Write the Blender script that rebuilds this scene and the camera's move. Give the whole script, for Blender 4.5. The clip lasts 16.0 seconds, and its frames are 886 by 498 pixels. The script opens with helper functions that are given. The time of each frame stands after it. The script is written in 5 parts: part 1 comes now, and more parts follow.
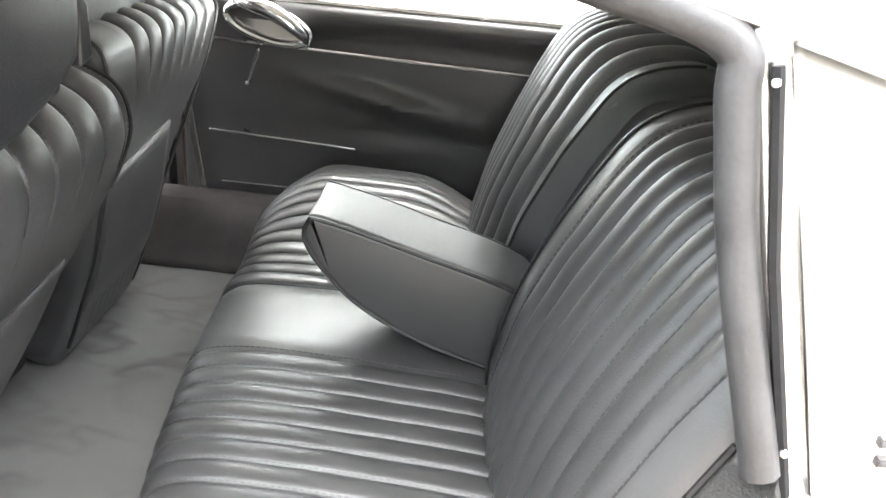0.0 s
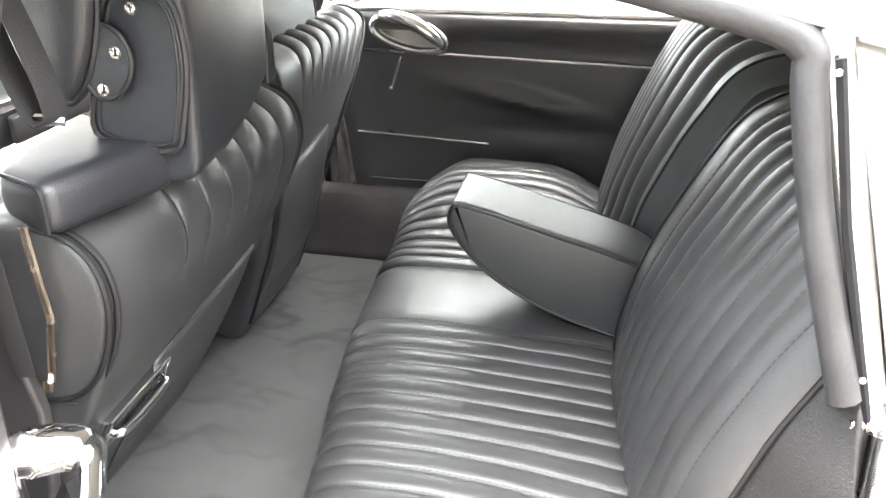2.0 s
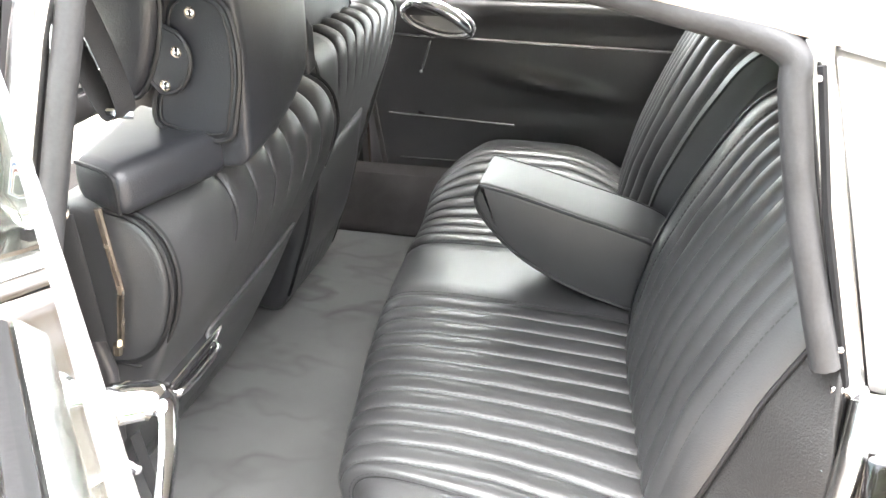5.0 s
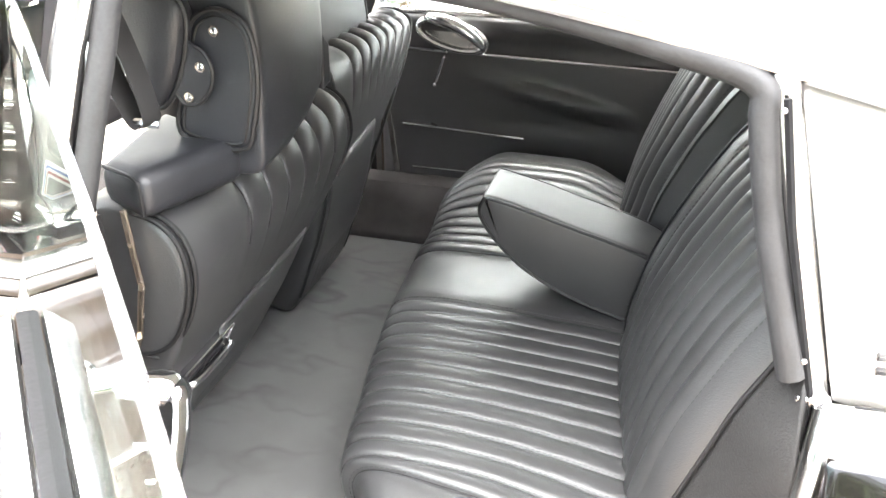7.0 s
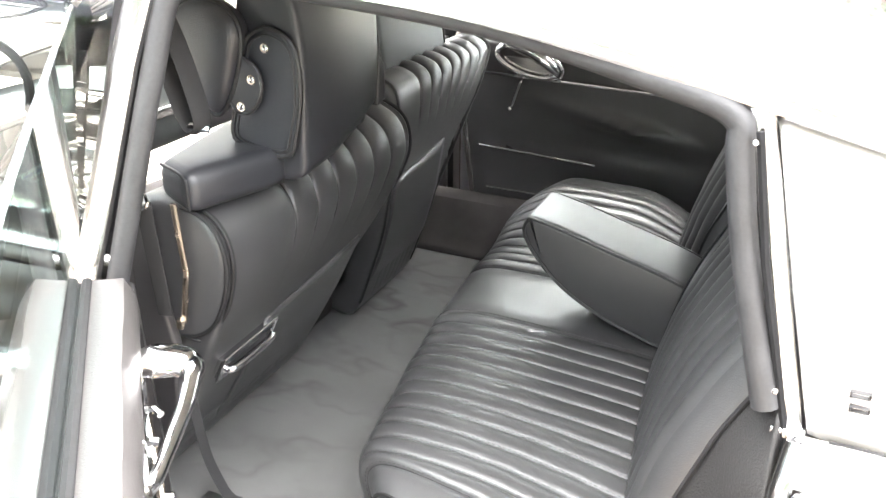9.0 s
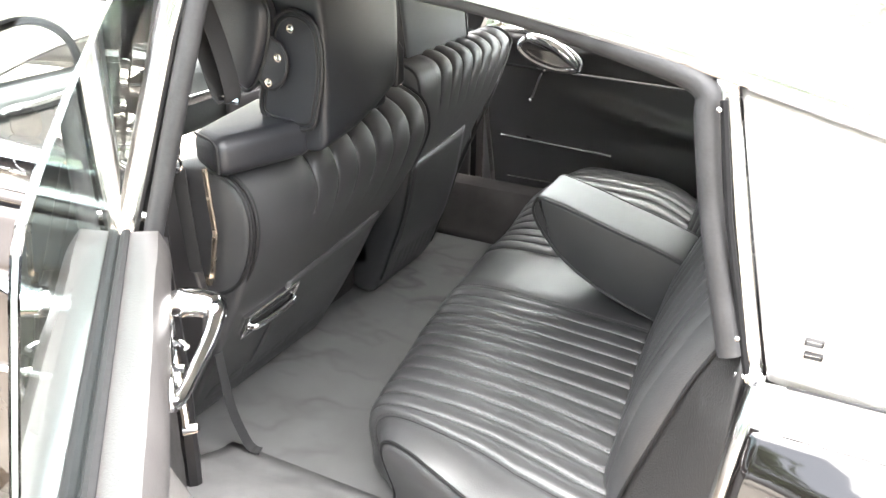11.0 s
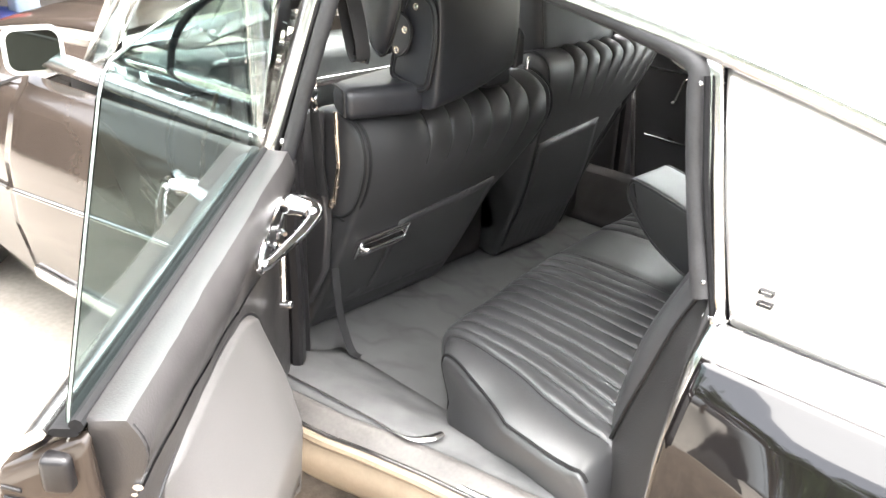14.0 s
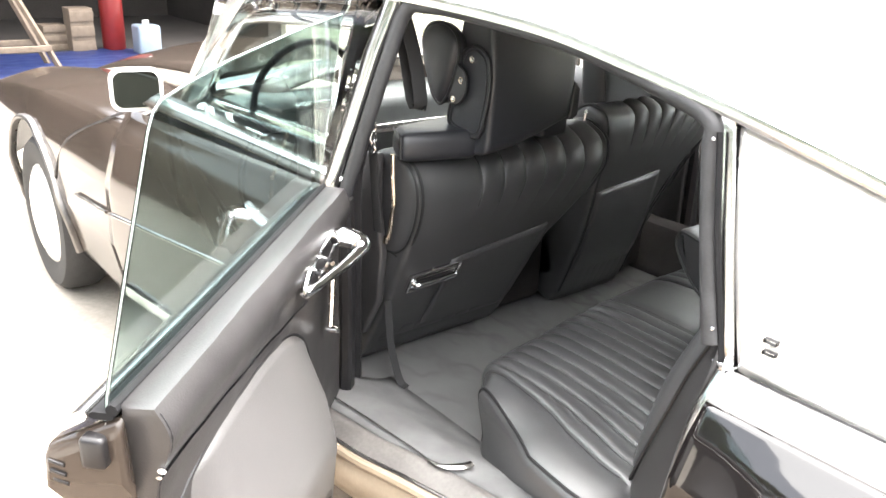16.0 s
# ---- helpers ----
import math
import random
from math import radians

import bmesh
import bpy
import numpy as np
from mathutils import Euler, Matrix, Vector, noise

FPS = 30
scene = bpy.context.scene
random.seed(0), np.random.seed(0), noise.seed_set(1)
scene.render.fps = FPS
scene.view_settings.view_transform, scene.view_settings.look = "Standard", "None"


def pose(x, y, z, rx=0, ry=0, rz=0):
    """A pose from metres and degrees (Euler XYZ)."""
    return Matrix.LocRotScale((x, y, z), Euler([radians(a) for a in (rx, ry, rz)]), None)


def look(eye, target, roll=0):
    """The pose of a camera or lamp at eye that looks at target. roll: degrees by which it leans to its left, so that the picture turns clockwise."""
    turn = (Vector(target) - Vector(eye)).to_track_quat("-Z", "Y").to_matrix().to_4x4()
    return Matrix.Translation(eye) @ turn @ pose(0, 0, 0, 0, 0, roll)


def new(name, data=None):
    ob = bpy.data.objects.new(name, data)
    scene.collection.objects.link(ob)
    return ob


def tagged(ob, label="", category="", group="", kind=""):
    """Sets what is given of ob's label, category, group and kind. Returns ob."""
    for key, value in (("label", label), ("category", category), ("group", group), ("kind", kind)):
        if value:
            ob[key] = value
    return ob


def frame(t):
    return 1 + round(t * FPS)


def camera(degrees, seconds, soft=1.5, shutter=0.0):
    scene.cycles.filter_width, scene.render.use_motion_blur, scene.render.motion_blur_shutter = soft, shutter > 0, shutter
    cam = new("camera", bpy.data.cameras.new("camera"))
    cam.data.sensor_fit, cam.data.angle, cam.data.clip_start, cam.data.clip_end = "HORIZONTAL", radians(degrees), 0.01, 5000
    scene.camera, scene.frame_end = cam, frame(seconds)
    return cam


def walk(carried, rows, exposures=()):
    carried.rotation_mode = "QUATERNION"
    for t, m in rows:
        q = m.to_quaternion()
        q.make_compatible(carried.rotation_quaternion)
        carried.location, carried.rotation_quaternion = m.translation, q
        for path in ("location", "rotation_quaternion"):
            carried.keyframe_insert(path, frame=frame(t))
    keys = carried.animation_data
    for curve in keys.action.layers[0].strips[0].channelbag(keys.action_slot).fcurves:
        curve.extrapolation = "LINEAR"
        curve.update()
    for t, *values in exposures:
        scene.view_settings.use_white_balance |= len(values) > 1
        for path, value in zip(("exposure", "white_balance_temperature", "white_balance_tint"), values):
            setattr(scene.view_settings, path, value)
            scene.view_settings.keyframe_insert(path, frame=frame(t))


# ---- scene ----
cam = camera(56.9, 16.0)
PATH = [
    (0, (-0.303, -0.556, 1.327), (-0.363, 1.258, 0.488), 5.3),
    (0.5, (-0.301, -0.598, 1.35), (-0.444, 1.218, 0.523), 3.8),
    (1, (-0.308, -0.651, 1.362), (-0.568, 1.15, 0.533), 1.9),
    (1.5, (-0.298, -0.692, 1.371), (-0.597, 1.115, 0.569), 2.0),
    (2, (-0.292, -0.728, 1.379), (-0.665, 1.038, 0.516), -0.2),
    (2.5, (-0.286, -0.758, 1.387), (-0.652, 1.001, 0.508), 0.4),
    (3, (-0.275, -0.769, 1.4), (-0.637, 0.991, 0.521), -0.2),
    (3.5, (-0.274, -0.784, 1.411), (-0.633, 0.971, 0.521), 0.4),
    (4, (-0.272, -0.787, 1.418), (-0.629, 0.957, 0.506), 0.3),
    (4.2, (-0.272, -0.791, 1.42), (-0.651, 0.941, 0.495), -0.1),
    (6.3, (-0.255, -0.865, 1.456), (-0.705, 0.857, 0.545), -1.1),
    (6.5, (-0.249, -0.869, 1.458), (-0.693, 0.852, 0.541), -0.8),
    (7, (-0.231, -0.878, 1.469), (-0.704, 0.844, 0.566), 0.2),
    (7.5, (-0.208, -0.876, 1.466), (-0.711, 0.837, 0.565), -0.2),
    (8, (-0.146, -0.862, 1.476), (-0.771, 0.819, 0.591), -0.5),
    (8.5, (-0.103, -0.871, 1.481), (-0.796, 0.791, 0.611), 0.1),
    (9, (-0.065, -0.896, 1.483), (-0.811, 0.753, 0.632), 0.4),
    (9.2, (-0.049, -0.905, 1.485), (-0.807, 0.738, 0.632), 0.1),
    (11.3, (0.062, -1.007, 1.464), (-0.791, 0.599, 0.631), 0.5),
    (11.5, (0.083, -1.02, 1.457), (-0.788, 0.584, 0.639), 0.5),
    (12, (0.14, -1.056, 1.456), (-0.762, 0.537, 0.65), 1.5),
    (12.5, (0.202, -1.093, 1.456), (-0.777, 0.459, 0.66), 1.2),
    (13, (0.274, -1.131, 1.462), (-0.772, 0.376, 0.664), 1.0),
    (13.5, (0.34, -1.124, 1.463), (-0.806, 0.294, 0.641), 1.2),
    (14, (0.432, -1.085, 1.468), (-0.82, 0.24, 0.645), 2.1),
    (14.5, (0.498, -1.066, 1.477), (-0.847, 0.19, 0.694), 1.8),
    (15, (0.546, -1.067, 1.484), (-0.889, 0.108, 0.736), 1.5),
    (15.5, (0.571, -1.065, 1.491), (-0.906, 0.081, 0.78), 1.4),
    (16, (0.577, -1.07, 1.492), (-0.864, 0.112, 0.766), 2.4),
]
walk(cam, [(t, look(eye, target, roll)) for t, eye, target, roll in PATH], [(0, 4.27), (4, 4.26), (7, 4.08), (9, 4.01), (12, 3.57), (16, 3.12)])

# ---- light ----
world = bpy.data.worlds.new("world")
scene.world = world
world.use_nodes = True
wn = world.node_tree.nodes
sky = wn.new("ShaderNodeTexSky")
sky.sky_type = "NISHITA"
sky.sun_disc = False
sky.sun_elevation, sky.sun_rotation = radians(76), radians(0)
sky.air_density, sky.dust_density, sky.ozone_density = 1.0, 6.0, 0.6
soft_sky = wn.new("ShaderNodeHueSaturation")
soft_sky.inputs["Saturation"].default_value = 0.3
world.node_tree.links.new(sky.outputs[0], soft_sky.inputs["Color"])
world.node_tree.links.new(soft_sky.outputs[0], wn["Background"].inputs[0])
wn["Background"].inputs[1].default_value = 0.15
sun_data = bpy.data.lights.new("sun", "SUN")
sun_data.energy, sun_data.angle, sun_data.color = 1.75, radians(125), (1.0, 0.96, 0.9)
sun = new("sun", sun_data)
sun.matrix_world = look((0.5, 1.3, 8.0), (0, 0, 0))


# ---- materials ----
def mat(name, base, rough=0.5, metal=0.0, var=0.15, scale=8.0, fine=120.0, bump=0.1, coat=0.0, spec=0.5, rvar=0.12, base2=None):
    """A surface with two scales of variation: blotches and grain."""
    m = bpy.data.materials.new(name)
    m.use_nodes = True
    nt = m.node_tree
    p = nt.nodes["Principled BSDF"]
    p.inputs["Metallic"].default_value = metal
    p.inputs["Coat Weight"].default_value = coat
    p.inputs["Coat Roughness"].default_value = 0.04
    p.inputs["Specular IOR Level"].default_value = spec
    tc = nt.nodes.new("ShaderNodeTexCoord")
    n1 = nt.nodes.new("ShaderNodeTexNoise")
    n1.inputs["Scale"].default_value, n1.inputs["Detail"].default_value = scale, 5
    n2 = nt.nodes.new("ShaderNodeTexNoise")
    n2.inputs["Scale"].default_value, n2.inputs["Detail"].default_value = fine, 3
    for n in (n1, n2):
        nt.links.new(tc.outputs["Object"], n.inputs["Vector"])
    add = nt.nodes.new("ShaderNodeMath")
    add.operation = "MULTIPLY_ADD"
    nt.links.new(n2.outputs["Fac"], add.inputs[0])
    add.inputs[1].default_value = 0.35
    nt.links.new(n1.outputs["Fac"], add.inputs[2])
    ramp = nt.nodes.new("ShaderNodeValToRGB")
    b2 = base2 or tuple(c * (1 - var) for c in base)
    ramp.color_ramp.elements[0].position, ramp.color_ramp.elements[0].color = 0.45, (*b2, 1)
    ramp.color_ramp.elements[1].position, ramp.color_ramp.elements[1].color = 0.9, (*[min(1, c * (1 + var * 0.6)) for c in base], 1)
    nt.links.new(add.outputs[0], ramp.inputs[0])
    nt.links.new(ramp.outputs[0], p.inputs["Base Color"])
    mr = nt.nodes.new("ShaderNodeMapRange")
    mr.inputs["To Min"].default_value, mr.inputs["To Max"].default_value = max(0.02, rough - rvar), min(1, rough + rvar)
    nt.links.new(n1.outputs["Fac"], mr.inputs["Value"])
    nt.links.new(mr.outputs[0], p.inputs["Roughness"])
    if bump:
        bp = nt.nodes.new("ShaderNodeBump")
        bp.inputs["Strength"].default_value, bp.inputs["Distance"].default_value = bump, 0.002
        nt.links.new(n2.outputs["Fac"], bp.inputs["Height"])
        nt.links.new(bp.outputs[0], p.inputs["Normal"])
    return m


def glass(name, tint, rough=0.0):
    m = bpy.data.materials.new(name)
    m.use_nodes = True
    p = m.node_tree.nodes["Principled BSDF"]
    p.inputs["Base Color"].default_value = (*tint, 1)
    p.inputs["Transmission Weight"].default_value, p.inputs["Roughness"].default_value, p.inputs["IOR"].default_value = 1.0, rough, 1.45
    return m


LEATHER = mat("black_leather", (0.044, 0.044, 0.046), 0.40, var=0.25, scale=6, fine=420, bump=0.22, spec=0.85, rvar=0.07)
LEATHER_GRAIN = mat("grained_black_leather", (0.024, 0.023, 0.023), 0.45, var=0.25, scale=7, fine=330, bump=0.7)
PIPING = mat("black_piping", (0.012, 0.012, 0.013), 0.45, scale=20, bump=0.1)
THREAD = mat("dark_thread", (0.05, 0.05, 0.05), 0.8, scale=60, bump=0.2)
VINYL = mat("black_vinyl_panel", (0.050, 0.048, 0.050), 0.33, var=0.2, scale=5, fine=350, bump=0.2, spec=0.7)
CARPET = mat("grey_carpet", (0.16, 0.16, 0.16), 0.95, var=0.3, scale=9, fine=900, bump=0.9, spec=0.1)
CARPET_DARK = mat("charcoal_carpet", (0.06, 0.055, 0.055), 0.95, var=0.3, scale=9, fine=900, bump=0.9, spec=0.1)
CHROME = mat("chrome", (0.85, 0.85, 0.86), 0.07, 1.0, var=0.05, scale=30, bump=0.02, rvar=0.04)
BRASS = mat("warm_steel", (0.70, 0.60, 0.50), 0.25, 1.0, var=0.1, scale=30, bump=0.05)
STEEL = mat("brushed_stainless", (0.72, 0.71, 0.69), 0.22, 1.0, var=0.08, scale=10, fine=300, bump=0.06)
RUBBER = mat("grey_rubber", (0.036, 0.036, 0.038), 0.55, var=0.25, scale=25, fine=200, bump=0.2)
BLACK_RUBBER = mat("black_rubber", (0.012, 0.012, 0.013), 0.8, var=0.3, scale=40, bump=0.3, spec=0.2)
PAINT = mat("dark_brown_paint", (0.050, 0.039, 0.032), 0.12, var=0.15, scale=3, fine=60, bump=0.01, coat=0.2, spec=0.5, rvar=0.04)
PALE = mat("silver_white_paint", (0.68, 0.67, 0.655), 0.24, 0.6, var=0.04, scale=3, fine=60, bump=0.01, coat=1.0, rvar=0.05)
ROOF = mat("dark_gloss_roof", (0.05, 0.05, 0.052), 0.08, var=0.1, scale=3, fine=60, bump=0.01, coat=1.0, spec=0.8, rvar=0.03)
CREAM = mat("cream_sill_paint", (0.28, 0.225, 0.165), 0.4, var=0.2, scale=12, bump=0.1)
JAMB = mat("black_jamb_paint", (0.018, 0.017, 0.018), 0.35, var=0.3, scale=15, bump=0.15)
HEADLINER = mat("pale_headliner_cloth", (0.62, 0.60, 0.57), 0.9, var=0.1, scale=10, fine=600, bump=0.4)
DASH = mat("dark_grey_dashboard", (0.10, 0.11, 0.11), 0.5, var=0.2, scale=12, bump=0.2)
GLASS = glass("green_tinted_glass", (0.50, 0.63, 0.61))
CLEAR = glass("clear_glass", (0.86, 0.92, 0.90))
MIRROR = mat("mirror_glass", (0.16, 0.20, 0.19), 0.03, 1.0, var=0.02, bump=0, rvar=0.01)
TYRE = mat("tyre_rubber", (0.03, 0.029, 0.028), 0.8, var=0.3, scale=30, bump=0.4)
GROUND = mat("pale_concrete", (0.33, 0.30, 0.26), 0.9, var=0.35, scale=1.2, fine=45, bump=0.9)
# Brown gravel, its colour darkened for the shade beside the car.
GRAVEL = mat("shaded_brown_gravel", (0.15, 0.115, 0.085), 0.95, var=0.5, scale=30, fine=160, bump=1.0)
# Dark base colour carries the garage's inner shade for walls, floor and roof.
GARAGE = mat("shaded_garage", (0.045, 0.038, 0.034), 0.9, var=0.4, scale=2, fine=40, bump=0.4)
WOOD = mat("weathered_wood", (0.15, 0.115, 0.085), 0.7, var=0.3, scale=14, fine=140, bump=0.4)
BLUE = mat("blue_tarpaulin", (0.006, 0.014, 0.07), 0.5, var=0.3, scale=10, bump=0.2)
RED = mat("red_plastic", (0.16, 0.012, 0.012), 0.4, scale=10, bump=0.05)
WHITE = mat("white_plastic", (0.75, 0.75, 0.72), 0.4, var=0.08, scale=10, bump=0.05)
BLUE_PLASTIC = mat("blue_plastic", (0.03, 0.09, 0.30), 0.4, scale=10, bump=0.05)
PALE_PLASTIC = mat("pale_blue_grey_plastic", (0.20, 0.25, 0.31), 0.4, scale=10, bump=0.05)
LEAF = mat("leaf_green", (0.06, 0.10, 0.03), 0.6, var=0.5, scale=3, bump=0.1)
BARK = mat("bark", (0.12, 0.09, 0.06), 0.9, var=0.4, scale=20, bump=0.6)


# ---- building helpers ----
def thing(name, at, label, category, group="", kind=""):
    e = new(name)
    e.location = at
    e.empty_display_size = 0.1
    return tagged(e, label, category, group, kind)


def part(name, data, material, parent=None, label="", smooth=True, sharp=40, bevel=0.0, solid=0.0, off=-1):
    """Links a bmesh or (verts, faces) as one mesh, in world coordinates, under a thing or a part."""
    me = bpy.data.meshes.new(name)
    if isinstance(data, bmesh.types.BMesh):
        data.to_mesh(me)
        data.free()
    else:
        me.from_pydata([tuple(v) for v in data[0]], [], data[1])
        b = bmesh.new()
        b.from_mesh(me)
        bmesh.ops.recalc_face_normals(b, faces=b.faces)
        b.to_mesh(me)
        b.free()
    me.materials.append(material)
    if smooth:
        me.shade_smooth()
        me.set_sharp_from_angle(angle=radians(sharp))
    ob = new(name, me)
    if solid:
        s = ob.modifiers.new("thickness", "SOLIDIFY")
        s.thickness, s.offset = solid, off
    if bevel:
        v = ob.modifiers.new("edge", "BEVEL")
        v.width, v.segments, v.limit_method, v.angle_limit = bevel, 3, "ANGLE", radians(40)
    if parent:
        ob.parent = parent
        if parent.type == "EMPTY":
            ob.matrix_parent_inverse = Matrix.Translation(parent.location).inverted()
    if label:
        tagged(ob, label)
    return ob


def loft(rings, caps=True, closed=True):
    """A skin through rings of equal length."""
    verts = [p for r in rings for p in r]
    n, faces = len(rings[0]), []
    for i in range(len(rings) - 1):
        for j in range(n if closed else n - 1):
            k = (j + 1) % n
            faces.append((i * n + j, i * n + k, (i + 1) * n + k, (i + 1) * n + j))
    if caps and closed:
        faces.append(tuple(range(n)))
        faces.append(tuple(range(len(verts) - n, len(verts))))
    return verts, faces


def tube(points, r, sides=8, closed=False, flat=1.0):
    """A rod along points; r may be a number or one per point. flat squeezes it."""
    pts = [Vector(p) for p in points]
    n = len(pts)
    rs = r if isinstance(r, (list, tuple)) else [r] * n
    rings, up = [], None
    for i, p in enumerate(pts):
        a = pts[(i - 1) % n] if closed or i > 0 else p
        b = pts[(i + 1) % n] if closed or i < n - 1 else p
        d = (b - a).normalized()
        if up is None:
            up = Vector((0, 0, 1)) if abs(d.z) < 0.9 else Vector((1, 0, 0))
        side = d.cross(up).normalized()
        up = side.cross(d).normalized()
        rings.append([p + side * rs[i] * math.cos(2 * math.pi * k / sides) + up * rs[i] * flat * math.sin(2 * math.pi * k / sides) for k in range(sides)])
    if closed:
        rings.append(rings[0])
        return loft(rings, caps=False)
    return loft(rings)


def smooth_path(points, per=8):
    """Catmull-Rom through the points."""
    p = [Vector(q) for q in points]
    p = [p[0] * 2 - p[1]] + p + [p[-1] * 2 - p[-2]]
    out = []
    for i in range(1, len(p) - 2):
        for k in range(per):
            t = k / per
            out.append(0.5 * ((2 * p[i]) + (p[i + 1] - p[i - 1]) * t + (2 * p[i - 1] - 5 * p[i] + 4 * p[i + 1] - p[i + 2]) * t * t + (3 * p[i] - p[i - 1] - 3 * p[i + 1] + p[i + 2]) * t ** 3))
    return out + [p[-2]]


def rbox(x0, x1, y0, y1, z0, z1, r=0.01, seg=3):
    bm = bmesh.new()
    bmesh.ops.create_cube(bm, size=1)
    for v in bm.verts:
        v.co = Vector((x0 + (v.co.x + 0.5) * (x1 - x0), y0 + (v.co.y + 0.5) * (y1 - y0), z0 + (v.co.z + 0.5) * (z1 - z0)))
    if r:
        bmesh.ops.bevel(bm, geom=list(bm.edges), offset=r, segments=seg, profile=0.5, affect="EDGES")
    return bm


def mapped(bm, fn):
    for v in bm.verts:
        v.co = Vector(fn(v.co))
    return bm


def join(*parts):
    """Several (verts, faces) as one."""
    verts, faces = [], []
    for v, f in parts:
        o = len(verts)
        verts += list(v)
        faces += [tuple(i + o for i in q) for q in f]
    return verts, faces


def disc(c, axis, r, depth, sides=24, dome=0.0):
    """A round button with a domed front along axis."""
    c, a = Vector(c), Vector(axis).normalized()
    s = a.orthogonal().normalized()
    t = a.cross(s)
    rings = []
    for rr, d in ((r, 0), (r, depth * 0.6), (r * 0.92, depth), (r * 0.6, depth + dome * 0.7), (r * 0.1, depth + dome)):
        rings.append([c + a * d + (s * math.cos(2 * math.pi * k / sides) + t * math.sin(2 * math.pi * k / sides)) * rr for k in range(sides)])
    return loft(rings)


def lerp(a, b, t):
    return a + (b - a) * t


def sstep(a, b, x):
    t = min(1, max(0, (x - a) / (b - a)))
    return t * t * (3 - 2 * t)


def interp(x, xs, ys):
    return float(np.interp(x, xs, ys))


def stitch(points, size=0.0045, gap=0.0035, r=0.0007):
    """A row of short threads along a seam."""
    pts = [Vector(p) for p in points]
    out, run, start, on = [], 0.0, pts[0], True
    for a, b in zip(pts, pts[1:]):
        d, length, pos = (b - a), (b - a).length, 0.0
        if length < 1e-6:
            continue
        d.normalize()
        while pos < length:
            need = (size if on else gap) - run
            step = min(need, length - pos)
            pos += step
            run += step
            here = a + d * pos
            if run >= (size if on else gap) - 1e-7:
                if on:
                    out.append(tube([start, here], r, 4))
                start, on, run = here, not on, 0.0
    return join(*out) if out else tube([pts[0], pts[-1]], r, 4)


def scuffed(m, scale=3.6, width=0.055, dark=0.6):
    """Adds thin curved dark scuffs to a material's colour."""
    nt = m.node_tree
    p = nt.nodes["Principled BSDF"]
    src = p.inputs["Base Color"].links[0].from_socket
    tc = next(n for n in nt.nodes if n.type == "TEX_COORD")
    mp = nt.nodes.new("ShaderNodeMapping")
    mp.inputs["Rotation"].default_value = (0, 0, 0.5)
    mp.inputs["Scale"].default_value = (1.0, 1.7, 1)
    nt.links.new(tc.outputs["Object"], mp.inputs["Vector"])
    masks = []
    for i, (sc, det) in enumerate(((scale, 2.0), (1.8, 1.0))):
        nz = nt.nodes.new("ShaderNodeTexNoise")
        nz.inputs["Scale"].default_value, nz.inputs["Detail"].default_value = sc, det
        nt.links.new(mp.outputs[0], nz.inputs["Vector"])
        masks.append(nz)
    sub = nt.nodes.new("ShaderNodeMath")
    sub.operation = "SUBTRACT"
    sub.inputs[1].default_value = 0.5
    nt.links.new(masks[0].outputs["Fac"], sub.inputs[0])
    ab = nt.nodes.new("ShaderNodeMath")
    ab.operation = "ABSOLUTE"
    nt.links.new(sub.outputs[0], ab.inputs[0])
    line = nt.nodes.new("ShaderNodeMapRange")
    line.inputs["From Min"].default_value, line.inputs["From Max"].default_value = 0.0, width
    line.inputs["To Min"].default_value, line.inputs["To Max"].default_value = 1.0, 0.0
    nt.links.new(ab.outputs[0], line.inputs["Value"])
    patch = nt.nodes.new("ShaderNodeMapRange")
    patch.inputs["From Min"].default_value, patch.inputs["From Max"].default_value = 0.48, 0.62
    nt.links.new(masks[1].outputs["Fac"], patch.inputs["Value"])
    mul = nt.nodes.new("ShaderNodeMath")
    mul.operation = "MULTIPLY"
    nt.links.new(line.outputs[0], mul.inputs[0])
    nt.links.new(patch.outputs[0], mul.inputs[1])
    mix = nt.nodes.new("ShaderNodeMix")
    mix.data_type, mix.blend_type = "RGBA", "MULTIPLY"
    nt.links.new(mul.outputs[0], mix.inputs["Factor"])
    nt.links.new(src, mix.inputs["A"])
    mix.inputs["B"].default_value = (dark, dark, dark, 1)
    nt.links.new(mix.outputs["Result"], p.inputs["Base Color"])
    return m


FLOOR_CARPET = scuffed(mat("scuffed_grey_carpet", (0.15, 0.15, 0.149), 0.95, var=0.12, scale=6, fine=900, bump=0.9, spec=0.1), 5.0, 0.07, 0.66)
LEATHER_GREY = mat("soft_grey_leather", (0.042, 0.039, 0.039), 0.40, var=0.2, scale=5, fine=380, bump=0.2, spec=0.6)
# Lighter copy of the door leather: sky sheen on the upturned pocket, as colour.
POCKET_LEATHER = mat("lit_pocket_leather", (0.105, 0.100, 0.098), 0.42, var=0.18, scale=6, fine=380, bump=0.2, spec=0.6)
GLASS_EDGE = mat("ground_glass_edge", (0.30, 0.36, 0.33), 0.3, var=0.1, scale=20, bump=0.05)
STEEL_DARK = mat("dark_steel", (0.20, 0.19, 0.18), 0.4, 1.0, var=0.3, scale=20, bump=0.1)
CAP = mat("pale_steel_cap", (0.75, 0.74, 0.70), 0.3, 0.6, var=0.15, scale=10, bump=0.05)
WHITE_ENAMEL = mat("pale_enamel", (0.72, 0.70, 0.66), 0.2, var=0.05, scale=10, bump=0.02, coat=0.5)
BELT = mat("black_webbing", (0.02, 0.02, 0.021), 0.7, var=0.2, scale=30, fine=600, bump=0.5)
